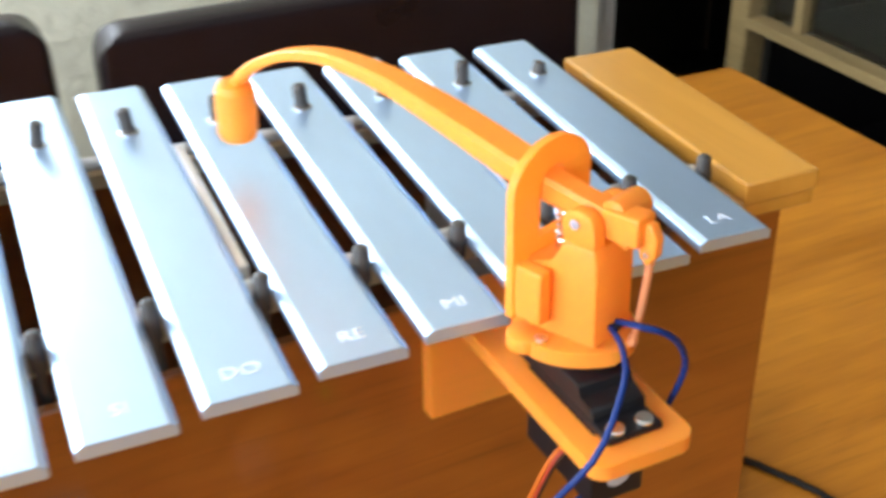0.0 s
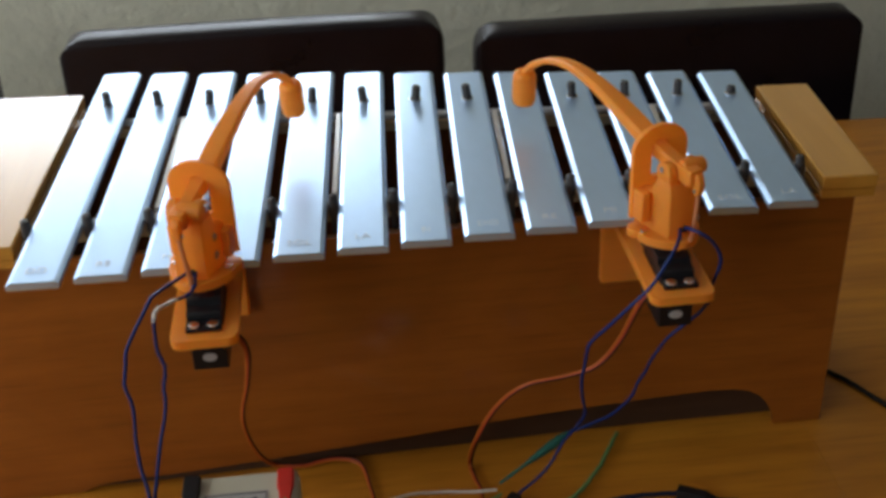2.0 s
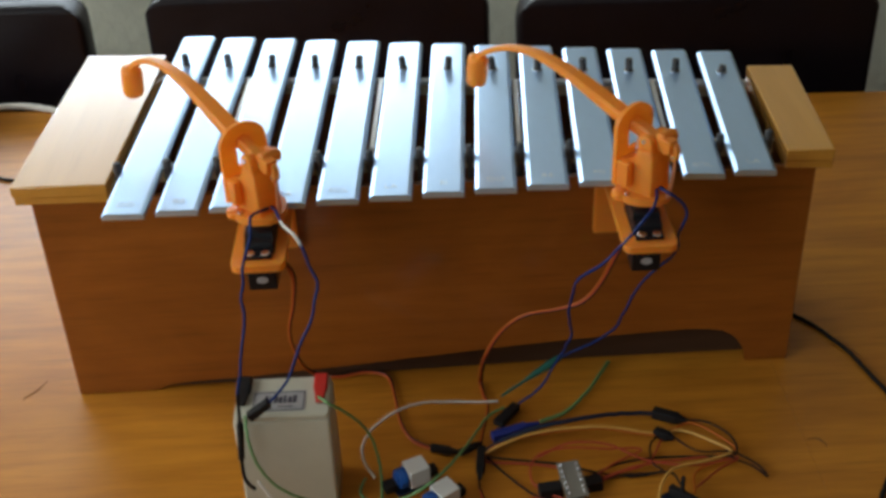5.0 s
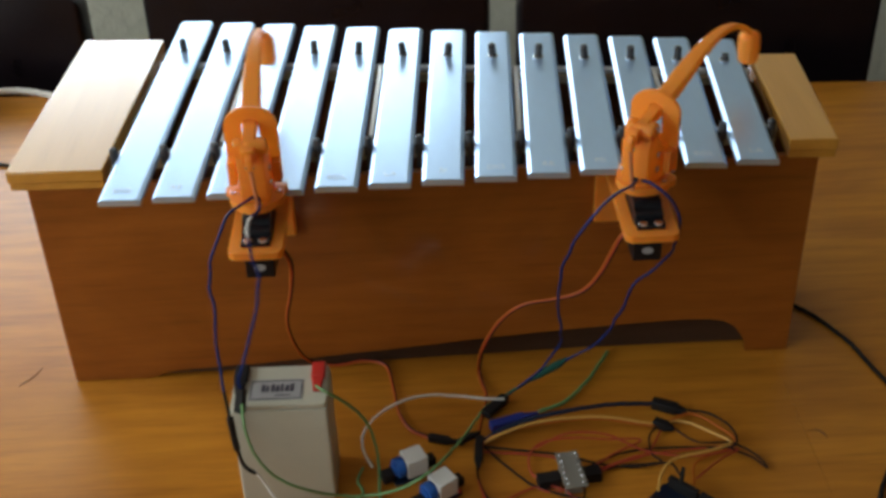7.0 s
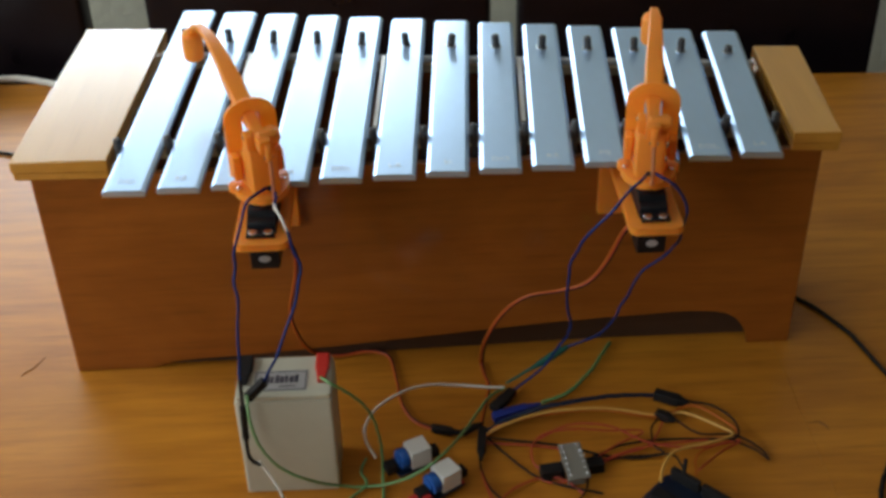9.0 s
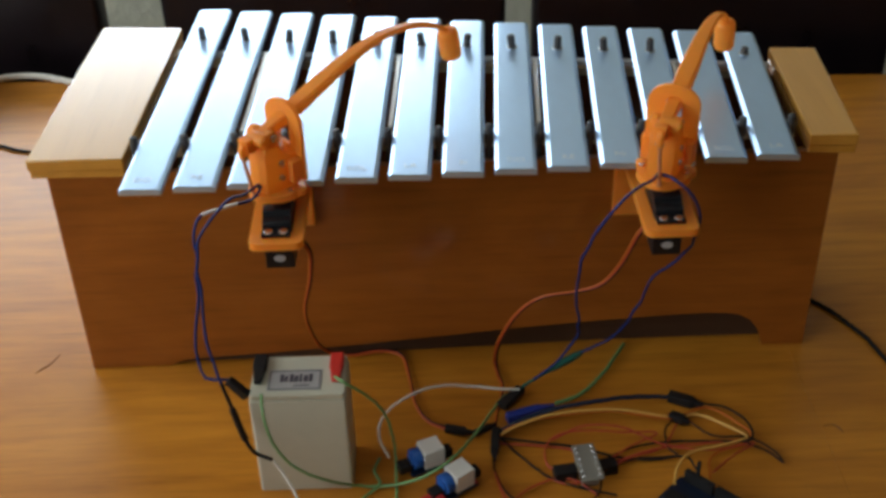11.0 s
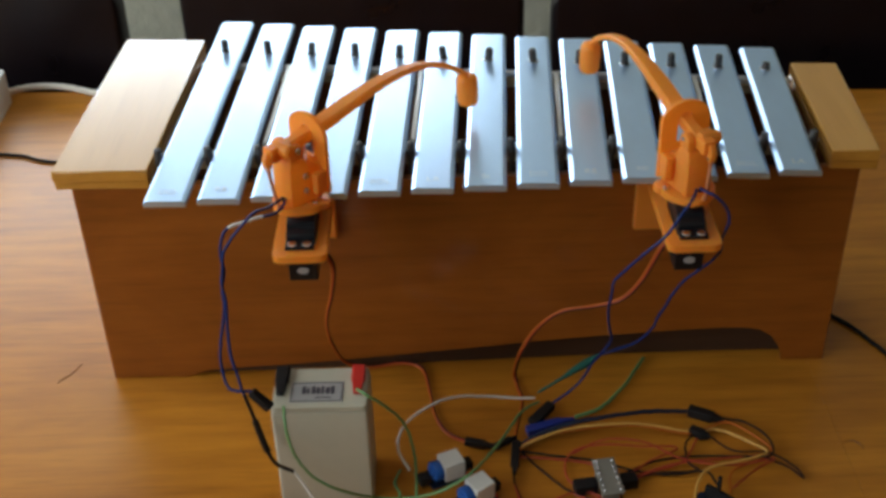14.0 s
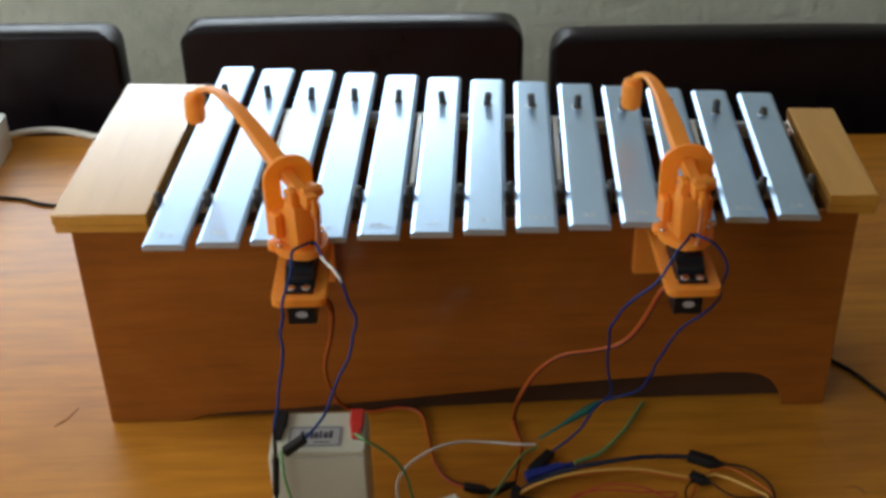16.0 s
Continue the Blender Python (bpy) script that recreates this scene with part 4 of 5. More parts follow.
# ---- cabinet beyond the table's end, and the dark recess ----
def build_cabinet():
    """Glazed cabinet whose front runs along the table's end, facing it."""
    x, y0, y1, rail = 1.30, -0.60, 0.865, -0.108
    ob = empty_thing("display_cabinet", pose(0, 0, FLOOR_Z))
    tagged(ob, "pale wooden cabinet with glass doors above a dark shelf", "cabinet")
    f = -FLOOR_Z
    bm = bmesh.new()
    box(bm, x, x + .035, y1 - .036, y1, 0, f + 0.95, .003)
    part("end_post", bm, M_CABWOOD, ob)
    bm = bmesh.new()
    box(bm, x - .004, x + .030, y0, y1 - .037, f + rail - .014, f + rail, .002)
    part("rail", bm, M_CABWOOD, ob)
    bm = bmesh.new()
    box(bm, x, x + .05, y0, y1 - .049, f + 0.90, f + 0.95, .003)
    part("top_rail", bm, M_CABWOOD, ob)
    for y in (0.750, 0.20, -0.25):
        bm = bmesh.new()
        box(bm, x + .012, x + .034, y - .008, y + .008, f + rail + .0005, f + .8995, .002)
        part("glazing_bar", bm, M_CABWOOD, ob)
    for a, b in ((0.759, 0.828), (0.209, 0.741), (-.241, .191), (y0, -.259)):
        bm = bmesh.new()
        box(bm, x + .024, x + .028, a, b, f + rail + .001, f + .899)
        part("pane", bm, M_GLASS, ob)
    for name, a, b, c, d, e, g in (("back_panel", x + .42, x + .44, y0, y1, 0, f + .95), ("shelf", x + .051, x + .4195, y0, y1 - .049, f + rail - .021, f + rail - .008),
                                   ("plinth", x + .002, x + .4195, y0, y1 - .037, 0, .06), ("side_panel", x + .061, x + .4195, y1 - .02, y1, .061, f + .95),
                                   ("top_panel", x + .051, x + .4195, y0, y1 - .03, f + .93, f + .95), ("shelf", x + .02, x + .4195, y0, y1 - .038, f - .34, f - .32)):
        bm = bmesh.new()
        box(bm, a, b, c, d, e, g)
        part(name, bm, M_DARKSHELF, ob, "dark laminate panel")


build_cabinet()
for x, y, z, sx, sy, sz, a in ((1.36, 0.57, -0.318, .10, .12, .07, 6), (1.37, 0.38, -0.318, .12, .16, .035, -4)):
    bm = bmesh.new()
    box(bm, -sx / 2, sx / 2, -sy / 2, sy / 2, 0, sz, .003)
    tagged(part("storage_box", bm, M_GREYTHING, m=pose(x, y, z - .002, 0, 0, a)), "grey cardboard box on the dark shelf", "box")


def build_bookcase():
    ob = empty_thing("bookcase", pose(0, 0, FLOOR_Z))
    tagged(ob, "tall black bookcase standing in the recess", "bookcase")
    x0, x1, y, f = 1.325, 2.15, 1.55, -FLOOR_Z
    for a, b in ((x0, x0 + .03), (x1 - .03, x1)):
        bm = bmesh.new()
        box(bm, a, b, y, y + .35, 0, 1.9, .002)
        part("side_panel", bm, M_DARKSHELF, ob)
    for z in (.05, .40, 1.05, 1.45, 1.87):
        bm = bmesh.new()
        box(bm, x0 + .031, x1 - .031, y + .005, y + .35, z, z + .028, .002)
        part("shelf", bm, M_DARKSHELF if z != .40 else M_GREYBOARD, ob)
    bm = bmesh.new()
    box(bm, x0 + .031, x1 - .031, y + .351, y + .36, 0, 1.9)
    part("back_panel", bm, M_DARKSHELF, ob)


build_bookcase()

# ---- wires and plugs ----
ribbon('servo_cable', 'brown and orange servo cable hanging down to table',
       [(0.1905, -0.085, 0.1833), (0.1974, -0.08, 0.1749), (0.2008, -0.07, 0.1557), (0.1964, -0.055, 0.1223), (0.1891, -0.045, 0.0884), (0.1912, -0.035, 0.057), (0.1974, -0.0014, 0.012), (0.2182, 0.002, 0.004), (0.242, 0.0061, 0.004), (0.2602, -0.0011, 0.003), (0.2667, -0.0305, 0.003), (0.271, -0.0605, 0.003), (0.2797, -0.0808, 0.003), (0.294, -0.0911, 0.003), (0.3157, -0.0983, 0.004)])
ribbon('servo_cable', 'brown and orange servo cable hanging in front of box',
       [(0.4455, -0.085, 0.1807), (0.4359, -0.085, 0.1778), (0.4242, -0.08, 0.1456), (0.4115, -0.075, 0.1248), (0.393, -0.07, 0.1151), (0.3686, -0.065, 0.1071), (0.3516, -0.055, 0.0841), (0.3396, -0.045, 0.051), (0.338, -0.0145, 0.006), (0.3393, -0.0303, 0.004), (0.3417, -0.0479, 0.004), (0.3342, -0.0844, 0.004), (0.3302, -0.1116, 0.003)])
cable('green_wire', 0.0011, M_GREENWIRE, 'green wire running from red battery terminal',
      [(0.2181, -0.1434, 0.104), (0.2254, -0.1509, 0.104), (0.2362, -0.1455, 0.09), (0.2468, -0.1329, 0.065), (0.253, -0.1258, 0.04), (0.2556, -0.1237, 0.012), (0.2562, -0.1442, 0.003), (0.2554, -0.175, 0.003), (0.2448, -0.2037, 0.003)])
cable('green_wire', 0.0011, M_GREENWIRE, 'green wire looping from black battery terminal to plug',
      [(0.1677, -0.1553, 0.1), (0.1693, -0.166, 0.0981), (0.171, -0.172, 0.0865), (0.1764, -0.175, 0.0679), (0.1873, -0.175, 0.0496), (0.2057, -0.172, 0.0336), (0.2276, -0.1521, 0.006), (0.2525, -0.1513, 0.004), (0.2778, -0.159, 0.02), (0.2987, -0.1512, 0.03), (0.3169, -0.1166, 0.02), (0.3299, -0.0821, 0.008), (0.3418, -0.0594, 0.005), (0.355, -0.0486, 0.004)])
cable('green_wire', 0.0016, M_GREENWIRE, 'dark green wire ending under the box',
      [(0.4483, 0.0045, 0.003), (0.4383, -0.0134, 0.004), (0.4232, -0.0365, 0.004), (0.4042, -0.0578, 0.004), (0.3825, -0.0694, 0.005)])
white_arch = cable('white_wire', 0.001, M_WHITEWIRE, 'white wire arching across the table',
      [(0.251, -0.1306, 0.012), (0.2442, -0.1152, 0.016), (0.2442, -0.102, 0.02), (0.2537, -0.0855, 0.022), (0.2728, -0.0715, 0.024), (0.293, -0.0605, 0.02), (0.3157, -0.0554, 0.014), (0.3405, -0.0577, 0.012), (0.3546, -0.0568, 0.01)], origin=(0.251, -0.1306, 0.012))
cable('white_wire', 0.001, M_WHITEWIRE, 'white wire beside the battery',
      [(0.1707, -0.162, 0.0446), (0.1771, -0.165, 0.0334), (0.1837, -0.17, 0.0223), (0.1878, -0.175, 0.009), (0.1886, -0.18, -0.0091)])
cable('jumper_wire', 0.0018, M_NAVYWIRE, 'dark blue and black jumper wire along the table',
      [(0.333, -0.1016, 0.004), (0.3445, -0.0948, 0.006), (0.3603, -0.0889, 0.01), (0.3849, -0.0841, 0.014), (0.4167, -0.0778, 0.014), (0.4449, -0.0706, 0.01), (0.473, -0.0663, 0.005)])
cable('black_wire', 0.0009, M_BLACKWIRE, 'black jumper wire looping back',
      [(0.4981, -0.0755, 0.005), (0.5144, -0.082, 0.006), (0.5259, -0.0977, 0.008), (0.5288, -0.1124, 0.008), (0.5236, -0.1205, 0.006), (0.5022, -0.1175, 0.004), (0.4683, -0.1149, 0.003), (0.4373, -0.1196, 0.003), (0.4093, -0.1344, 0.004)])
cable('yellow_wire', 0.0011, M_YELLOWWIRE, 'yellow jumper wire lying across table',
      [(0.3342, -0.1036, 0.004), (0.3463, -0.0989, 0.008), (0.3711, -0.0905, 0.011), (0.4023, -0.0866, 0.012), (0.4336, -0.0853, 0.01), (0.471, -0.0889, 0.004), (0.4922, -0.0873, 0.004), (0.5118, -0.1032, 0.006), (0.5238, -0.1162, 0.006), (0.4997, -0.1264, 0.008), (0.4765, -0.1346, 0.01), (0.4638, -0.1508, 0.012), (0.4575, -0.1695, 0.014)])
cable('orange_wire', 0.0009, M_ORANGEWIRE, 'orange jumper wire crossing the others',
      [(0.3329, -0.1097, 0.004), (0.342, -0.0978, 0.006), (0.3668, -0.0903, 0.008), (0.3981, -0.0864, 0.009), (0.4294, -0.0848, 0.008), (0.4707, -0.0908, 0.004), (0.4994, -0.0802, 0.005), (0.5194, -0.0985, 0.006), (0.5269, -0.1166, 0.005), (0.4946, -0.1323, 0.004), (0.4868, -0.1573, 0.006)])
cable('red_wire', 0.0008, M_REDWIRE, 'red jumper wire snaking over table',
      [(0.3321, -0.1148, 0.003), (0.3294, -0.1357, 0.003), (0.3333, -0.159, 0.003), (0.3382, -0.1759, 0.003)])
cable('red_wire', 0.0008, M_REDWIRE, 'red jumper wire loop near sensor board',
      [(0.411, -0.1374, 0.004), (0.4323, -0.1225, 0.006), (0.4563, -0.1082, 0.006), (0.4302, -0.1078, 0.008), (0.3998, -0.1067, 0.01), (0.3779, -0.1098, 0.008), (0.3691, -0.1206, 0.004), (0.3708, -0.1376, 0.003), (0.3827, -0.144, 0.003)])
cable('red_wire', 0.0008, M_REDWIRE, 'red jumper wire passing the sensor board',
      [(0.3355, -0.1106, 0.003), (0.3646, -0.1144, 0.003), (0.3898, -0.1205, 0.003), (0.4133, -0.1358, 0.004), (0.4493, -0.1242, 0.004), (0.4845, -0.1197, 0.004), (0.524, -0.1166, 0.004)])
cable('red_wire', 0.0008, M_REDWIRE, 'red jumper wire under the others',
      [(0.3339, -0.1784, 0.003), (0.3519, -0.1598, 0.003), (0.3737, -0.1494, 0.003), (0.39, -0.153, 0.003), (0.4026, -0.1676, 0.003)])
cable('black_wire', 0.0009, M_BLACKWIRE, 'black jumper wire running to controller board',
      [(0.3371, -0.1058, 0.003), (0.3526, -0.1279, 0.003), (0.3697, -0.148, 0.003), (0.3893, -0.1586, 0.003), (0.4169, -0.1682, 0.003)])
cable('brown_wire', 0.0009, M_DARKBROWNWIRE, 'dark brown jumper wire in a loop',
      [(0.3298, -0.1178, 0.003), (0.3303, -0.1416, 0.003), (0.339, -0.1649, 0.003), (0.3582, -0.1794, 0.003), (0.3865, -0.1807, 0.003), (0.4024, -0.1686, 0.004), (0.4064, -0.1538, 0.006), (0.3989, -0.1468, 0.008)])
cable('brown_wire', 0.0009, M_DARKBROWNWIRE, 'dark brown jumper wire hook',
      [(0.4834, -0.0933, 0.004), (0.4986, -0.1132, 0.006), (0.5238, -0.1162, 0.006), (0.5403, -0.1284, 0.004), (0.5455, -0.1413, 0.003), (0.5374, -0.1312, 0.004), (0.5223, -0.1223, 0.006)])
cable('brown_wire', 0.0009, M_DARKBROWNWIRE, 'dark brown jumper wire to black plug',
      [(0.4729, -0.0909, 0.004), (0.4636, -0.1043, 0.005), (0.4623, -0.1228, 0.005), (0.4672, -0.1311, 0.004), (0.4395, -0.1318, 0.003), (0.4107, -0.1392, 0.004)])
cable('red_wire', 0.0008, M_REDWIRE, 'thin red jumper wire curving to controller board',
      [(0.3756, -0.1119, 0.006), (0.4001, -0.1038, 0.012), (0.43, -0.1071, 0.012), (0.4583, -0.1206, 0.006), (0.4953, -0.1284, 0.006), (0.5274, -0.1226, 0.006), (0.5095, -0.1379, 0.01), (0.4855, -0.1654, 0.02)])
cable('black_wire', 0.0009, M_BLACKWIRE, 'thin black jumper wire beside sensor board',
      [(0.3358, -0.1055, 0.004), (0.365, -0.1108, 0.003), (0.3945, -0.1176, 0.003), (0.4229, -0.1292, 0.003), (0.4476, -0.1339, 0.003), (0.4727, -0.1345, 0.006), (0.4747, -0.1621, 0.02)])
cable('red_wire', 0.0008, M_REDWIRE, 'thin red jumper wire crossing the table front',
      [(0.3678, -0.1462, 0.003), (0.3814, -0.1554, 0.003), (0.4006, -0.1515, 0.004), (0.4308, -0.1324, 0.004), (0.4583, -0.1216, 0.004), (0.4735, -0.0984, 0.005)])
cable('green_wire', 0.0011, M_GREENWIRE, 'thin green wire under the modules',
      [(0.2438, -0.1242, 0.006), (0.2397, -0.1357, 0.004), (0.244, -0.1482, 0.003), (0.2318, -0.163, 0.003), (0.2281, -0.1766, 0.003)])
cable('black_cable', 0.0019, M_BLACKWIRE, 'black power cable lying behind the box',
      [(0.6058, 0.0711, 0.0024), (0.6242, 0.0558, 0.0024), (0.6367, 0.0396, 0.0024), (0.6473, 0.0183, 0.0024), (0.6564, -0.0052, 0.0024), (0.6693, -0.0619, 0.0024)])
cable('black_cable', 0.002, M_BLACKWIRE, 'black cable lying along the table seam',
      [(0.720, -0.090, 0.002), (0.665, -0.118, 0.002), (0.639, -0.143, 0.002), (0.627, -0.160, 0.002), (0.616, -0.182, 0.002), (0.611, -0.205, 0.002), (0.612, -0.260, 0.002)])
cable('black_cable', 0.002, M_BLACKWIRE, 'thin black cable lying on the table',
      [(-0.2494, 0.4075, 0.002), (-0.2076, 0.3957, 0.002), (-0.1875, 0.3918, 0.002), (-0.169, 0.3817, 0.002), (-0.1453, 0.3751, 0.002), (-0.0993, 0.3659, 0.002)])
cable('white_cable', 0.0042, M_WHITEWIRE, 'thick white mains cable from power strip',
      [(-0.2500, 0.5330, 0.012), (-0.2349, 0.5574, 0.006), (-0.2093, 0.5653, 0.0045), (-0.1797, 0.5603, 0.0045), (-0.1442, 0.5439, 0.0045), (-0.0956, 0.5285, 0.0045)])
sleeve('crocodile_clip', 'blue crocodile clip sleeve lying on table', M_BLUECLIP, 0.0072, (0.3425, -0.0857, 0.006), (0.3811, -0.0731, 0.006))
sleeve('plug', 'black jumper plug on wire bundle', M_BLACKPLASTIC, 0.008, (0.4733, -0.065, 0.005), (0.4985, -0.0782, 0.005))
sleeve('plug', 'black jumper plug on yellow wire', M_BLACKPLASTIC, 0.007, (0.4704, -0.0874, 0.005), (0.4839, -0.097, 0.005))
sleeve('plug', 'black plug at the end of servo cable', M_BLACKPLASTIC, 0.0056, (0.294, -0.0933, 0.005), (0.3156, -0.1, 0.005))
sleeve('plug', 'upright black jumper plug', M_BLACKPLASTIC, 0.0066, (0.3334, -0.0964, 0.005), (0.3298, -0.1307, 0.005))
sleeve('plug', 'short black jumper plug beside servo plug', M_BLACKPLASTIC, 0.0046, (0.3169, -0.1017, 0.006), (0.3337, -0.0911, 0.006))

# the wires that hang from the first robot bend as its turret turns: their run at four turret angles
FIRST_WIRE = {}
FIRST_WIRE[-45] = [(0.1713, -0.0778, 0.2215), (0.164, -0.1, 0.227), (0.153, -0.114, 0.23), (0.134, -0.12, 0.204), (0.132, -0.127, 0.181), (0.133, -0.136, 0.15), (0.135, -0.145, 0.13), (0.141, -0.152, 0.108)]
FIRST_WIRE[-16] = [(0.1778, -0.0821, 0.2215), (0.163, -0.1, 0.221), (0.156, -0.114, 0.22), (0.141, -0.12, 0.188), (0.142, -0.127, 0.169), (0.143, -0.136, 0.143), (0.145, -0.145, 0.122), (0.148, -0.152, 0.108)]
FIRST_WIRE[19] = [(0.1871, -0.0825, 0.2215), (0.177, -0.1, 0.222), (0.171, -0.114, 0.216), (0.164, -0.12, 0.186), (0.164, -0.127, 0.166), (0.164, -0.136, 0.141), (0.163, -0.145, 0.119), (0.164, -0.152, 0.11)]
FIRST_WIRE[33] = [(0.1906, -0.081, 0.2215), (0.182, -0.1, 0.227), (0.181, -0.114, 0.22), (0.176, -0.12, 0.202), (0.173, -0.127, 0.182), (0.172, -0.136, 0.157), (0.168, -0.145, 0.136), (0.164, -0.152, 0.117)]
SECOND_WIRE = {}
SECOND_WIRE[-45] = [(0.1735, -0.0799, 0.2215), (0.169, -0.094, 0.22), (0.153, -0.104, 0.221), (0.134, -0.114, 0.218), (0.131, -0.122, 0.187), (0.128, -0.13, 0.155), (0.124, -0.138, 0.122), (0.13, -0.146, 0.109), (0.145, -0.15, 0.11)]
SECOND_WIRE[-16] = [(0.1807, -0.083, 0.2215), (0.179, -0.094, 0.215), (0.167, -0.104, 0.215), (0.16, -0.114, 0.214), (0.163, -0.122, 0.182), (0.16, -0.13, 0.161), (0.156, -0.138, 0.141), (0.149, -0.146, 0.116), (0.156, -0.15, 0.105)]
SECOND_WIRE[19] = [(0.1899, -0.0815, 0.2215), (0.195, -0.094, 0.22), (0.193, -0.104, 0.219), (0.197, -0.114, 0.214), (0.206, -0.122, 0.181), (0.202, -0.13, 0.163), (0.197, -0.138, 0.146), (0.188, -0.146, 0.128), (0.178, -0.15, 0.107)]
SECOND_WIRE[33] = [(0.1931, -0.0794, 0.2215), (0.199, -0.094, 0.225), (0.203, -0.104, 0.221), (0.212, -0.114, 0.216), (0.223, -0.122, 0.187), (0.219, -0.13, 0.167), (0.209, -0.138, 0.144), (0.197, -0.146, 0.12), (0.185, -0.15, 0.107)]
LEAD = {}
LEAD[-45] = [(0.141, -0.152, 0.108), (0.146, -0.156, 0.091), (0.152, -0.16, 0.068), (0.158, -0.162, 0.053), (0.17, -0.163, 0.046)]
LEAD[-16] = [(0.148, -0.152, 0.108), (0.151, -0.156, 0.091), (0.155, -0.16, 0.07), (0.161, -0.162, 0.052), (0.17, -0.163, 0.043)]
LEAD[19] = [(0.164, -0.152, 0.11), (0.164, -0.156, 0.088), (0.164, -0.16, 0.065), (0.165, -0.162, 0.048), (0.172, -0.163, 0.043)]
LEAD[33] = [(0.164, -0.152, 0.117), (0.163, -0.156, 0.09), (0.161, -0.16, 0.062), (0.162, -0.162, 0.046), (0.168, -0.163, 0.038)]
PLUG = {}
PLUG[-45] = [(0.145, -0.15, 0.11), (0.158, -0.153, 0.097)]
PLUG[-16] = [(0.156, -0.15, 0.105), (0.163, -0.153, 0.094)]
PLUG[19] = [(0.178, -0.15, 0.107), (0.168, -0.153, 0.097)]
PLUG[33] = [(0.186, -0.15, 0.108), (0.168, -0.153, 0.096)]

# the wires of the second robot, at three turret angles
THIRD_WIRE = {}
THIRD_WIRE[-25] = [(0.4445, -0.0811, 0.2215), (0.438, -0.098, 0.227), (0.426, -0.108, 0.227), (0.413, -0.116, 0.221), (0.403, -0.11, 0.199), (0.396, -0.1, 0.174), (0.392, -0.09, 0.143), (0.396, -0.075, 0.096), (0.399, -0.055, 0.061), (0.385, -0.048, 0.03), (0.358, -0.05, 0.006)]
THIRD_WIRE[4] = [(0.4521, -0.083, 0.2215), (0.445, -0.098, 0.224), (0.437, -0.108, 0.221), (0.424, -0.116, 0.205), (0.409, -0.11, 0.185), (0.4, -0.1, 0.161), (0.399, -0.09, 0.13), (0.406, -0.075, 0.079), (0.401, -0.055, 0.052), (0.386, -0.048, 0.018), (0.365, -0.058, 0.006)]
THIRD_WIRE[33] = [(0.4596, -0.081, 0.2215), (0.456, -0.098, 0.222), (0.451, -0.108, 0.22), (0.434, -0.116, 0.205), (0.42, -0.11, 0.181), (0.405, -0.1, 0.163), (0.4, -0.09, 0.134), (0.404, -0.075, 0.097), (0.399, -0.055, 0.06), (0.384, -0.048, 0.023), (0.367, -0.047, 0.006)]
FOURTH_WIRE = {}
FOURTH_WIRE[-25] = [(0.4473, -0.0824, 0.2215), (0.454, -0.094, 0.224), (0.464, -0.098, 0.216), (0.473, -0.094, 0.195), (0.473, -0.088, 0.17), (0.468, -0.075, 0.147), (0.453, -0.066, 0.124), (0.446, -0.06, 0.099), (0.438, -0.052, 0.071), (0.43, -0.042, 0.049), (0.406, -0.03, 0.023)]
FOURTH_WIRE[4] = [(0.4551, -0.0828, 0.2215), (0.454, -0.094, 0.227), (0.464, -0.098, 0.224), (0.476, -0.094, 0.203), (0.476, -0.088, 0.178), (0.476, -0.075, 0.156), (0.46, -0.066, 0.133), (0.447, -0.06, 0.106), (0.44, -0.052, 0.076), (0.434, -0.042, 0.054), (0.408, -0.03, 0.034)]
FOURTH_WIRE[33] = [(0.4621, -0.0794, 0.2215), (0.461, -0.094, 0.229), (0.47, -0.098, 0.224), (0.478, -0.094, 0.21), (0.476, -0.088, 0.19), (0.477, -0.075, 0.163), (0.466, -0.066, 0.145), (0.451, -0.06, 0.115), (0.445, -0.052, 0.089), (0.436, -0.042, 0.067), (0.404, -0.03, 0.039)]
TUGGED_PLUG = {}
TUGGED_PLUG[-25] = [(0.358, -0.05, 0.006), (0.338, -0.073, 0.006)]
TUGGED_PLUG[4] = [(0.365, -0.058, 0.006), (0.347, -0.08, 0.006)]
TUGGED_PLUG[33] = [(0.367, -0.047, 0.006), (0.346, -0.073, 0.006)]
TUGGED_CLIP = {}
TUGGED_CLIP[-25] = [(0.36, -0.052, 0.011), (0.406, -0.03, 0.023)]
TUGGED_CLIP[4] = [(0.355, -0.052, 0.015), (0.406, -0.03, 0.033)]
TUGGED_CLIP[33] = [(0.354, -0.052, 0.02), (0.402, -0.03, 0.038)]


def run_at(runs, yaw, n):
    """The wire's line at a turret angle, as n + 1 evenly spaced places."""
    keys = sorted(runs)
    yaw = min(max(yaw, keys[0]), keys[-1])
    k = max(i for i in range(len(keys) - 1) if keys[i] <= yaw)
    f = (yaw - keys[k]) / (keys[k + 1] - keys[k])

    def even(pts):
        line = smooth_line(pts, 10) if len(pts) > 2 else [Vector(p) for p in pts]
        far = [0.0]
        for a, b in zip(line, line[1:]):
            far.append(far[-1] + (b - a).length)
        out, i = [], 0
        for q in range(n + 1):
            d = far[-1] * q / n
            while i < len(line) - 2 and far[i + 1] < d:
                i += 1
            p = line[i].lerp(line[i + 1], min(1.0, (d - far[i]) / max(far[i + 1] - far[i], 1e-9)))
            if n > 20:
                kink = 0.0009 * math.sin(math.pi * q / n) ** 0.5
                p = p + Vector((math.sin(q * 0.9 + 1.3 * math.sin(q * 0.37)), 0, 0.5 * math.sin(q * 1.3))) * kink
            out.append(p)
        return out

    return [a.lerp(b, f) for a, b in zip(even(runs[keys[k]]), even(runs[keys[k + 1]]))]


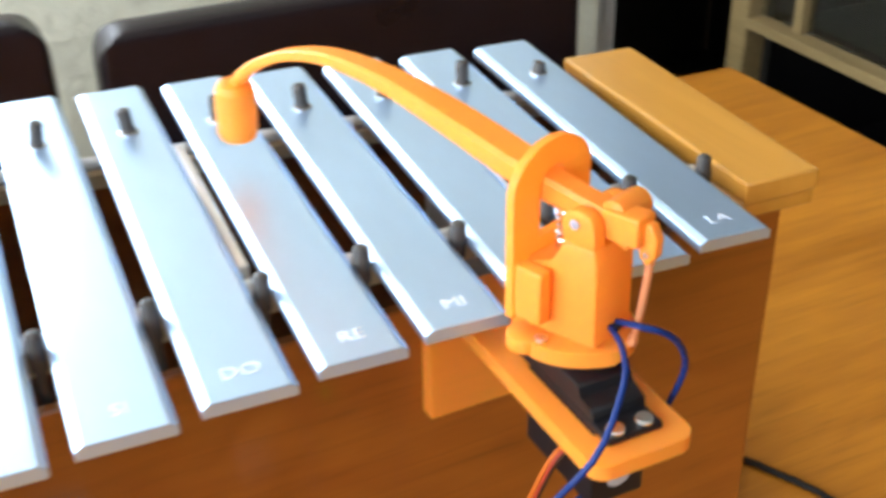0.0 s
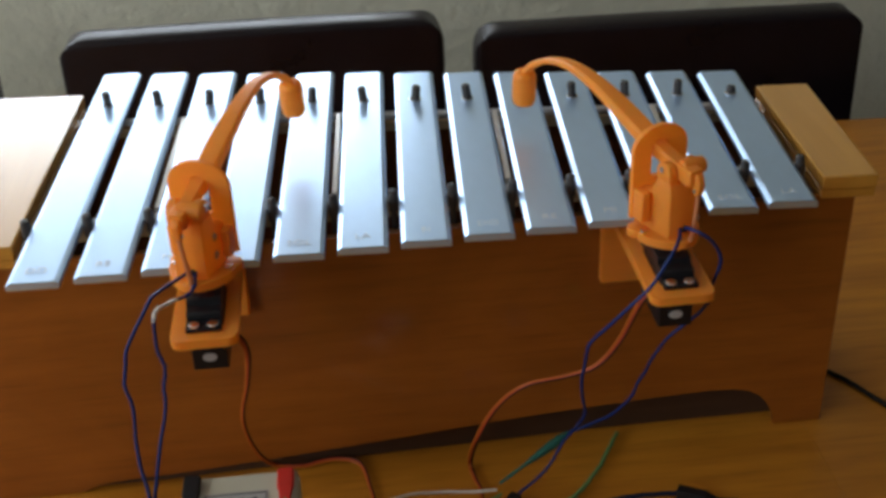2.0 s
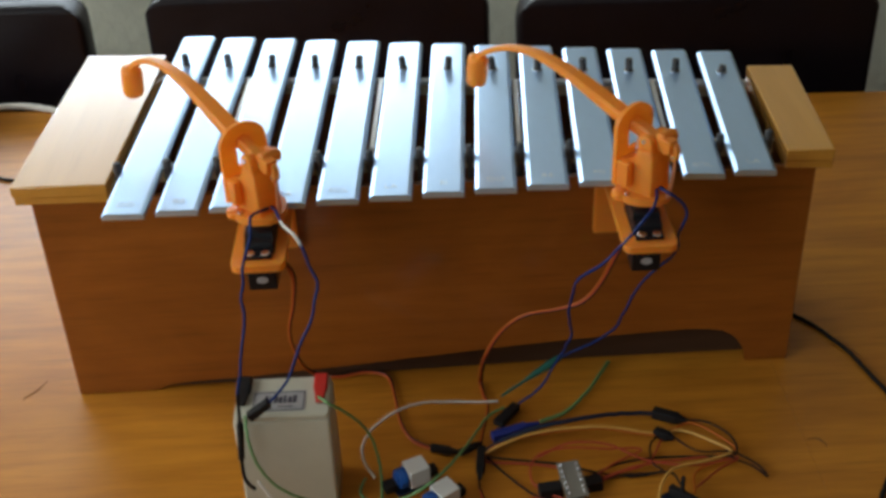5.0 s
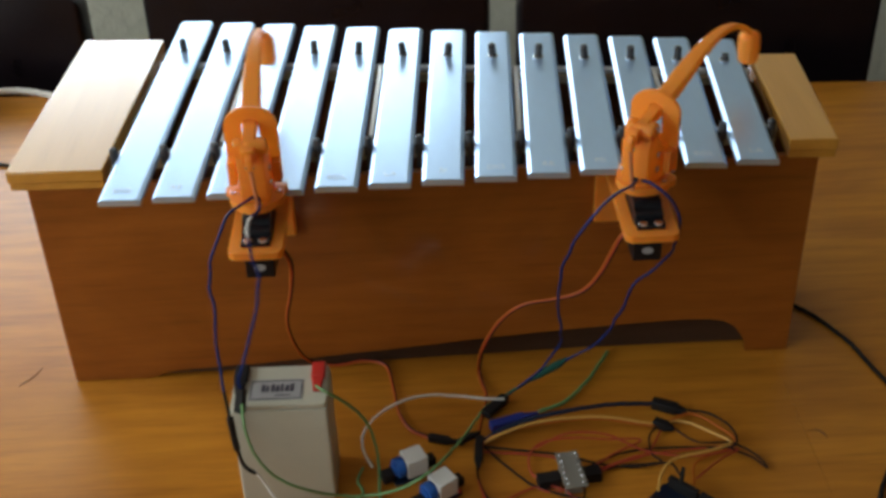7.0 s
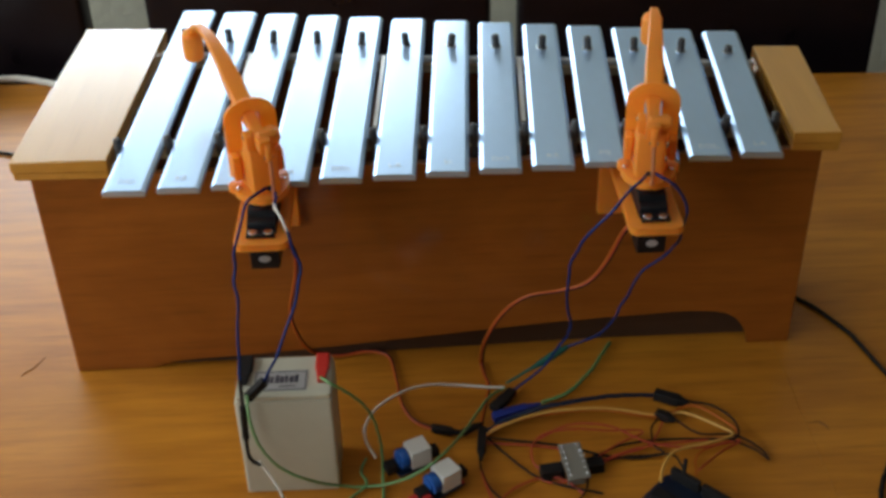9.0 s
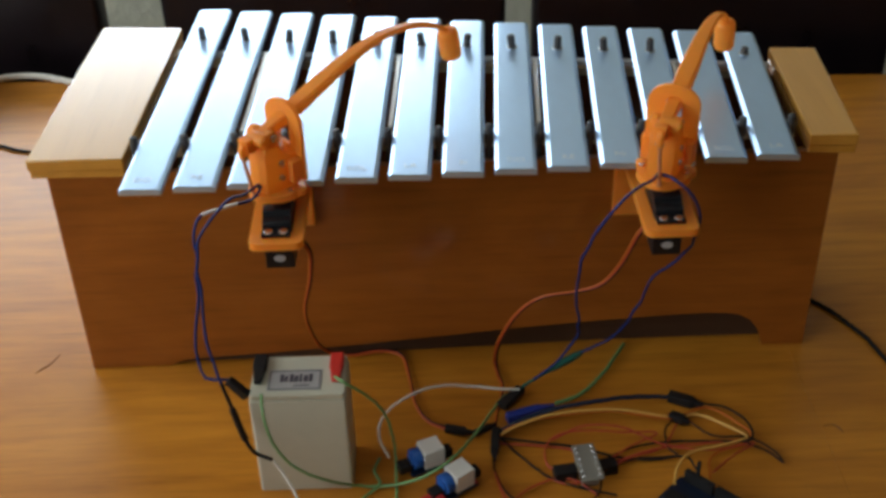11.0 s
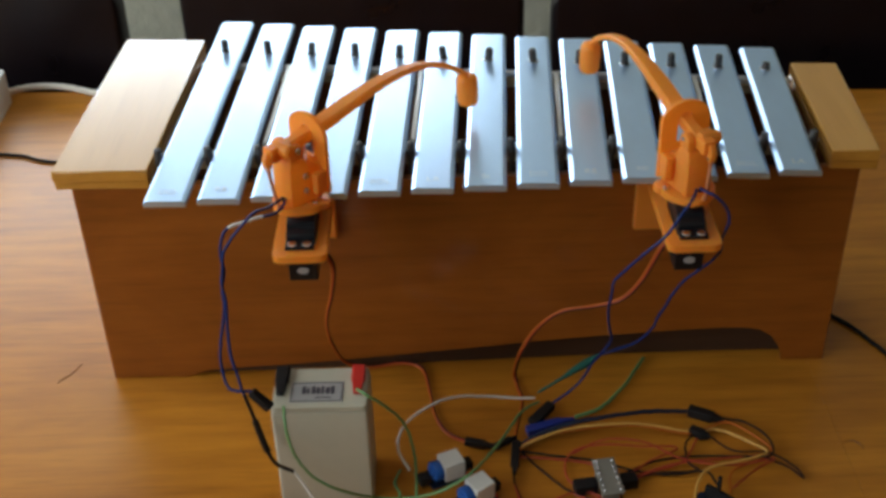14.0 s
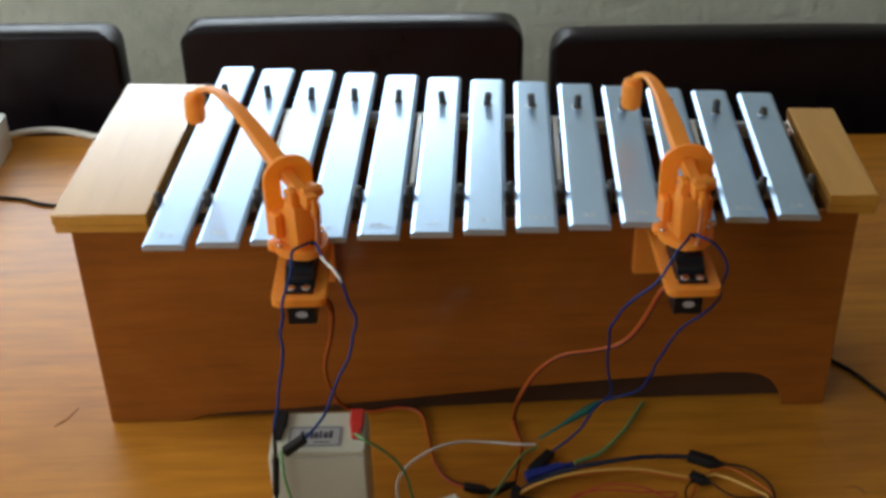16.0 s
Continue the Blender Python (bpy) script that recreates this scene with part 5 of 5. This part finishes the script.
def link_pose(p, q):
    return Matrix.Translation((p + q) / 2) @ (q - p).to_track_quat("Y", "Z").to_matrix().to_4x4()


def chain(name, label, runs, n, r, mats, turns):
    """A bending wire of n short stiff links; mats gives a material for each link by its number."""
    ob = empty_thing(name)
    tagged(ob, label, "cable")
    size = 1.0 * max((b - a).length for yaw in runs for a, b in zip(run_at(runs, yaw, n), run_at(runs, yaw, n)[1:]))
    links = []
    first = run_at(runs, turns[0][1], n)
    for k in range(n):
        bm = bmesh.new()
        rr = r(k / (n - 1))
        h = size / 2 + rr * .35
        lathe(bm, [(rr * .45, -h), (rr * .93, -h + rr * .35), (rr, -h + rr * .8), (rr, h - rr * .8), (rr * .93, h - rr * .35), (rr * .45, h)], 8, pose(0, 0, 0, -90, 0, 0))
        links.append(part("link", bm, mats(k), ob, smooth=60))
        links[-1].matrix_basis = link_pose(first[k], first[k + 1])
    return links


CHAINS = []


def build_hanging_wires():
    thin = lambda f: .00105
    blue = lambda k: M_BLUEWIRE
    for label, runs, n, r, mats, name, turns in (
            ("thin blue wire hanging from robot to black lead", FIRST_WIRE, 34, thin, blue, "blue_wire", LEFT),
            ("thin blue wire with bare soldered joint and plug", SECOND_WIRE, 36, thin, lambda k: M_WHITEWIRE if 5 <= k <= 9 else M_BLUEWIRE, "blue_wire", LEFT),
            ("black test lead hanging beside the battery", LEAD, 14, lambda f: .0025 if .25 < f < .62 else .0014, lambda k: M_BLACKWIRE, "black_lead", LEFT),
            ("thin blue wire from robot to black plug", THIRD_WIRE, 48, thin, blue, "blue_wire", RIGHT),
            ("thin blue wire looping past servo to green clip", FOURTH_WIRE, 48, thin, blue, "blue_wire", RIGHT)):
        CHAINS.append((runs, n, chain(name, label, runs, n, r, mats, turns), turns))
    for label, runs, turns, w, n in (("black jumper plug at the end of blue wire", PLUG, LEFT, .0034, .0090),
                                     ("black jumper plug joining blue and green wires", TUGGED_PLUG, RIGHT, .0044, .0135)):
        bm = bmesh.new()
        prism_pts(bm, [(-w * .88, -n, -.0028), (w * .88, -n, -.0028), (w * .88, -n, .0028), (-w * .88, -n, .0028)],
                  [(-w, n, -.0030), (w, n, -.0030), (w, n, .0030), (-w, n, .0030)], .0007)
        plug = tagged(part("plug", bm, M_BLACKPLASTIC), label, "connector")
        plug.matrix_basis = link_pose(*run_at(runs, turns[0][1], 1))
        CHAINS.append((runs, 1, [plug], turns))
    clip = tapered_clip("crocodile_clip", "dark green tapered clip sleeve joining white and blue wires", M_GREENCLIP, (0, -.030, 0), (0, .030, 0))
    clip.matrix_basis = link_pose(*run_at(TUGGED_CLIP, RIGHT[0][1], 1))
    CHAINS.append((TUGGED_CLIP, 1, [clip], RIGHT))


# ---- what moves ----
LEFT = [
    (0, 12, 2), (0.5, 10, 2), (0.6, -16.2, 3.3), (0.7, -19.8, -2.9), (0.8, -18.2, 2.6), (0.9, -15.7, 2.9),
    (1, -5.7, 2.2), (1.1, -3.9, 0.7), (1.2, -6.6, 2.7), (1.3, 2.3, 4.9), (1.4, 16.1, 1.3), (1.5, 20.1, 3.5),
    (1.6, 18.1, 0.4), (1.7, 11.1, 1.5), (1.8, -12.7, -2.6), (1.9, -18.4, 4.5), (2, -17.6, -0), (2.1, 0.5, 1.8),
    (2.2, 26.2, 0.2), (2.3, 30, 6), (2.4, 30.3, 3.5), (2.5, 9.1, 2.3), (2.6, -14.8, -3), (2.7, -17.7, 2.5),
    (2.8, -14.7, 1.5), (2.9, 5.4, -0.3), (3, 7, 3.9), (3.1, 8.6, -0.3), (3.2, 6.5, 4.5), (3.3, -13.6, 2.9),
    (3.4, -17.5, 5.3), (3.5, -17.6, -0.7), (3.6, -3.3, 5.5), (3.7, 19.1, -1), (3.8, 35.3, 5.7), (3.9, 32, 1.6),
    (4, 14.2, -3.3), (4.1, -13.1, -4.6), (4.2, -16.8, 3.5), (4.3, -16.3, 1.6), (4.4, 7.8, 0.6), (4.5, 29.2, 3.1),
    (4.6, 32.4, -0.3), (4.7, 33.4, 2.9), (5.2, 39, 2), (5.4, 9, 0), (5.5, 7, 2), (5.9, 7, 1),
    (6.1, -23, 1), (6.5, -23, 2.5), (6.7, -6, -1), (6.8, -2.5, -0.5), (6.9, -3.1, 0.4), (7, 2, 0.7),
    (7.1, 16.2, -0.3), (7.2, 19, 4.1), (7.3, 18.2, -0.4), (7.4, 10.3, -0.7), (7.5, -14.3, -1.6), (7.6, -16.8, 5.2),
    (7.7, -16, 0.7), (7.8, -5, 2.7), (7.9, -5, -2.7), (8, -4.4, 1.8), (8.1, -3.7, 1.7), (8.2, 8.8, 0.9),
    (8.6, 8, 1), (8.8, 22, 1), (9.2, 21, 2), (9.4, -7, 0), (9.8, -8, 2), (10, -23, 0),
    (10.3, -17, 0.5), (10.4, -19.5, 1.3), (10.5, -29.6, 0.7), (10.6, -30.5, 4), (10.7, -31.2, -0), (10.8, -42.1, 3.7),
    (10.9, -44.9, 0.4), (11, -44.9, 5.3), (11.1, -44.8, 0.5), (11.2, -45, 4.6), (11.3, -44.7, 4.5), (11.4, -44.9, 4.6),
    (11.5, -45.8, 4.4), (11.6, -23.4, 3.5), (11.7, -19.1, -4.7), (11.8, -17.5, 2.9), (11.9, -17.1, 2.4), (12, 5.3, 2.1),
    (12.1, 7.6, 0.8), (12.2, 8.1, -0.7), (12.3, 8.5, 2.4), (12.4, 0.4, 2.4), (12.5, -4, -0), (12.6, -0.8, -0.2),
    (12.7, -6.7, 0.9), (12.8, -15.6, 0.3), (12.9, -15.6, 4), (13, -15.2, 0.3), (13.1, -15.8, 3.6), (13.2, -16.4, -4.6),
    (13.3, -15.6, 4.2), (13.4, -14.8, 0.5), (13.5, -29.7, 3.2), (13.6, -29.8, -4.9), (13.7, -28.6, 5.2), (13.8, -29.1, 1.2),
    (13.9, -42.6, 3), (14, -43.7, -3.8), (14.1, -43.2, 4.3), (14.2, -45.2, 2.3), (14.3, -23.6, 3.6), (14.4, 4.6, -3.9),
    (14.5, 32.3, -0.1), (14.6, 33.3, 1.9), (14.7, 33.8, 1.8), (14.8, 34.2, 2.7), (14.9, 33.5, 3.3), (15, 27.5, 1.5),
    (15.1, 3.3, 3.7), (15.2, -14.7, -0.9), (15.3, -17, 5.1), (15.4, -15.4, 3.8), (15.5, -16.8, 4), (15.6, -17.9, 4.3),
    (15.7, -17.5, 4.5), (15.8, -1.1, 3.9), (15.9, 24.8, -1.6), (16, 32.1, 2.1),
]
RIGHT = [
    (0, 18.7, -2.6), (0.1, 18.4, -2.2), (0.2, 9.6, -2.1), (0.3, 3.2, -3.3), (0.4, 5.2, -2), (0.5, 5.8, -1.1),
    (0.6, -9.1, 0.4), (0.7, -9.6, -1.8), (0.8, -10.1, -0.7), (0.9, -10, 0.9), (1, -9.5, -1), (1.1, -10.2, 0.6),
    (1.2, -9.6, 0.2), (1.3, -6, 1.5), (1.4, 2.3, -2.2), (1.5, 4, -0.5), (1.6, 2.7, -0.9), (1.7, 10.6, -1),
    (1.8, 15.2, -4.1), (1.9, 17, -0.6), (2, 18.7, -1.5), (2.1, 9.3, -1), (2.2, 2.4, -4.3), (2.3, 4.3, 0.6),
    (2.4, 4.3, -0.1), (2.5, 5.5, -0.5), (2.6, 3.8, 0.3), (2.7, 4.5, -0.4), (2.8, 3.8, -0.7), (2.9, 3.2, -0),
    (3, 3.6, -0.7), (3.1, 4, -1.5), (3.2, 10, 0.8), (3.3, 15.2, -0.3), (3.4, 17.4, -0.8), (3.5, 18, -3.5),
    (3.6, 23.7, 1.1), (3.7, 31, -4.4), (3.8, 33, 0.4), (3.9, 33.4, -0.5), (4, 32.5, -0.7), (4.1, 32.9, 0.1),
    (4.2, 32.1, -0.4), (4.3, 32.5, -0.1), (4.4, 32.3, 0.5), (4.5, 32, 1.7), (4.6, 31.6, 2.3), (4.7, 30.1, 0.6),
    (5.3, 45, 2), (5.5, 26, 0), (5.9, 27, 1), (6.1, -10, -1), (6.4, -10, 1), (6.6, -45, -1),
    (6.8, -39.7, 1.8), (6.9, -39.1, -1.5), (7, -37, 0.7), (7.1, -27.7, -0), (7.2, -25.3, -0.5), (7.3, -25.3, -0.7),
    (7.4, -17.4, -0.7), (7.5, -11, -0.8), (7.6, -10.5, -0.5), (7.7, -11, 0.4), (7.8, -24.6, 1.5), (7.9, -39.9, -2.8),
    (8, -39.7, 1.6), (8.1, -39, 1.4), (8.2, -27.8, 1.2), (8.6, -29, 0), (8.8, -11, 0), (9.3, -10, -1),
    (9.5, 8, -2), (9.8, 8, 0), (10, -27, -1), (10.3, -24.6, 0.4), (10.4, -24.4, 0.8), (10.5, -24.3, 0.3),
    (10.6, -24, 0.3), (10.7, -24.7, 0.4), (10.8, -24.3, 0.4), (10.9, -24.5, 0.5), (11, -25.2, 0.2), (11.1, -24.3, 1.1),
    (11.2, -9.4, 0.8), (11.3, 23.4, -3.1), (11.4, 30.6, 0.1), (11.5, 32.7, 0.2), (11.6, 33.1, 0.3), (11.7, 33.5, -0.6),
    (11.8, 32.6, -0.3), (11.9, 32.9, -0.2), (12, 33.2, 0.5), (12.1, 33.6, 0.1), (12.2, 33.4, -0.5), (12.3, 30.7, -0.7),
    (12.4, 1.3, -0.9), (12.5, -30.2, -0.8), (12.6, -38.6, -2.7), (12.7, -32.4, -0.5), (12.8, -24.9, -1.3), (12.9, -24.1, -0.4),
    (13, -23.5, -1.4), (13.1, -11.5, -0), (13.2, -10.7, -3), (13.3, -11.7, 1.7), (13.4, -10.3, 0.2), (13.5, 1.6, -1.9),
    (13.6, 4.1, -2.7), (13.7, 3.1, -0.6), (13.8, 3.5, -2.5), (13.9, 13.9, -1.4), (14, 16.1, -2.1), (14.1, 18.8, -1.6),
    (14.2, 18.8, 0.5), (14.3, 29.5, 0.1), (14.4, 32, -1.8), (14.5, 33.1, -2.4), (14.7, 33, -0), (14.8, 32.3, 0.6),
    (14.9, 32.8, 1.5), (15, 30.3, 0.1), (15.1, -0.3, 1.6), (15.2, -21.4, 2.6), (15.3, -21.9, 2), (15.4, -23, 1.6),
    (15.5, -24, 0.9), (15.6, -24.1, 0.3), (15.7, -24.5, 0.5), (15.8, -8.1, 1.5), (15.9, 1.7, -3.8), (16, 4.1, -1),
]


build_hanging_wires()


def motions():
    for side, rows in (("left", LEFT), ("right", RIGHT)):
        turret, arm = STRIKERS[side]
        walk(turret, [(t, pose(0, 0, TURRET_Z - PLATE_TOP, 0, 0, yaw)) for t, yaw, lift in rows])
        walk(arm, [(t, Matrix.Translation(PIVOT) @ pose(0, 0, 0, lift, 0, 0)) for t, yaw, lift in rows])
    for runs, n, links, turns in CHAINS:
        lines = [(t, run_at(runs, yaw, n)) for t, yaw, lift in turns]
        for k, link in enumerate(links):
            walk(link, [(t, link_pose(line[k], line[k + 1])) for t, line in lines])
    # the clip tugs the white wire as the second turret turns
    walk(white_arch, [(t, Matrix.Translation(white_arch.location) @ pose(0, 0, 0, 0, -1.5 * (yaw + 25) / 85, 5.0 * (yaw + 25) / 85)) for t, yaw, lift in RIGHT])


motions()
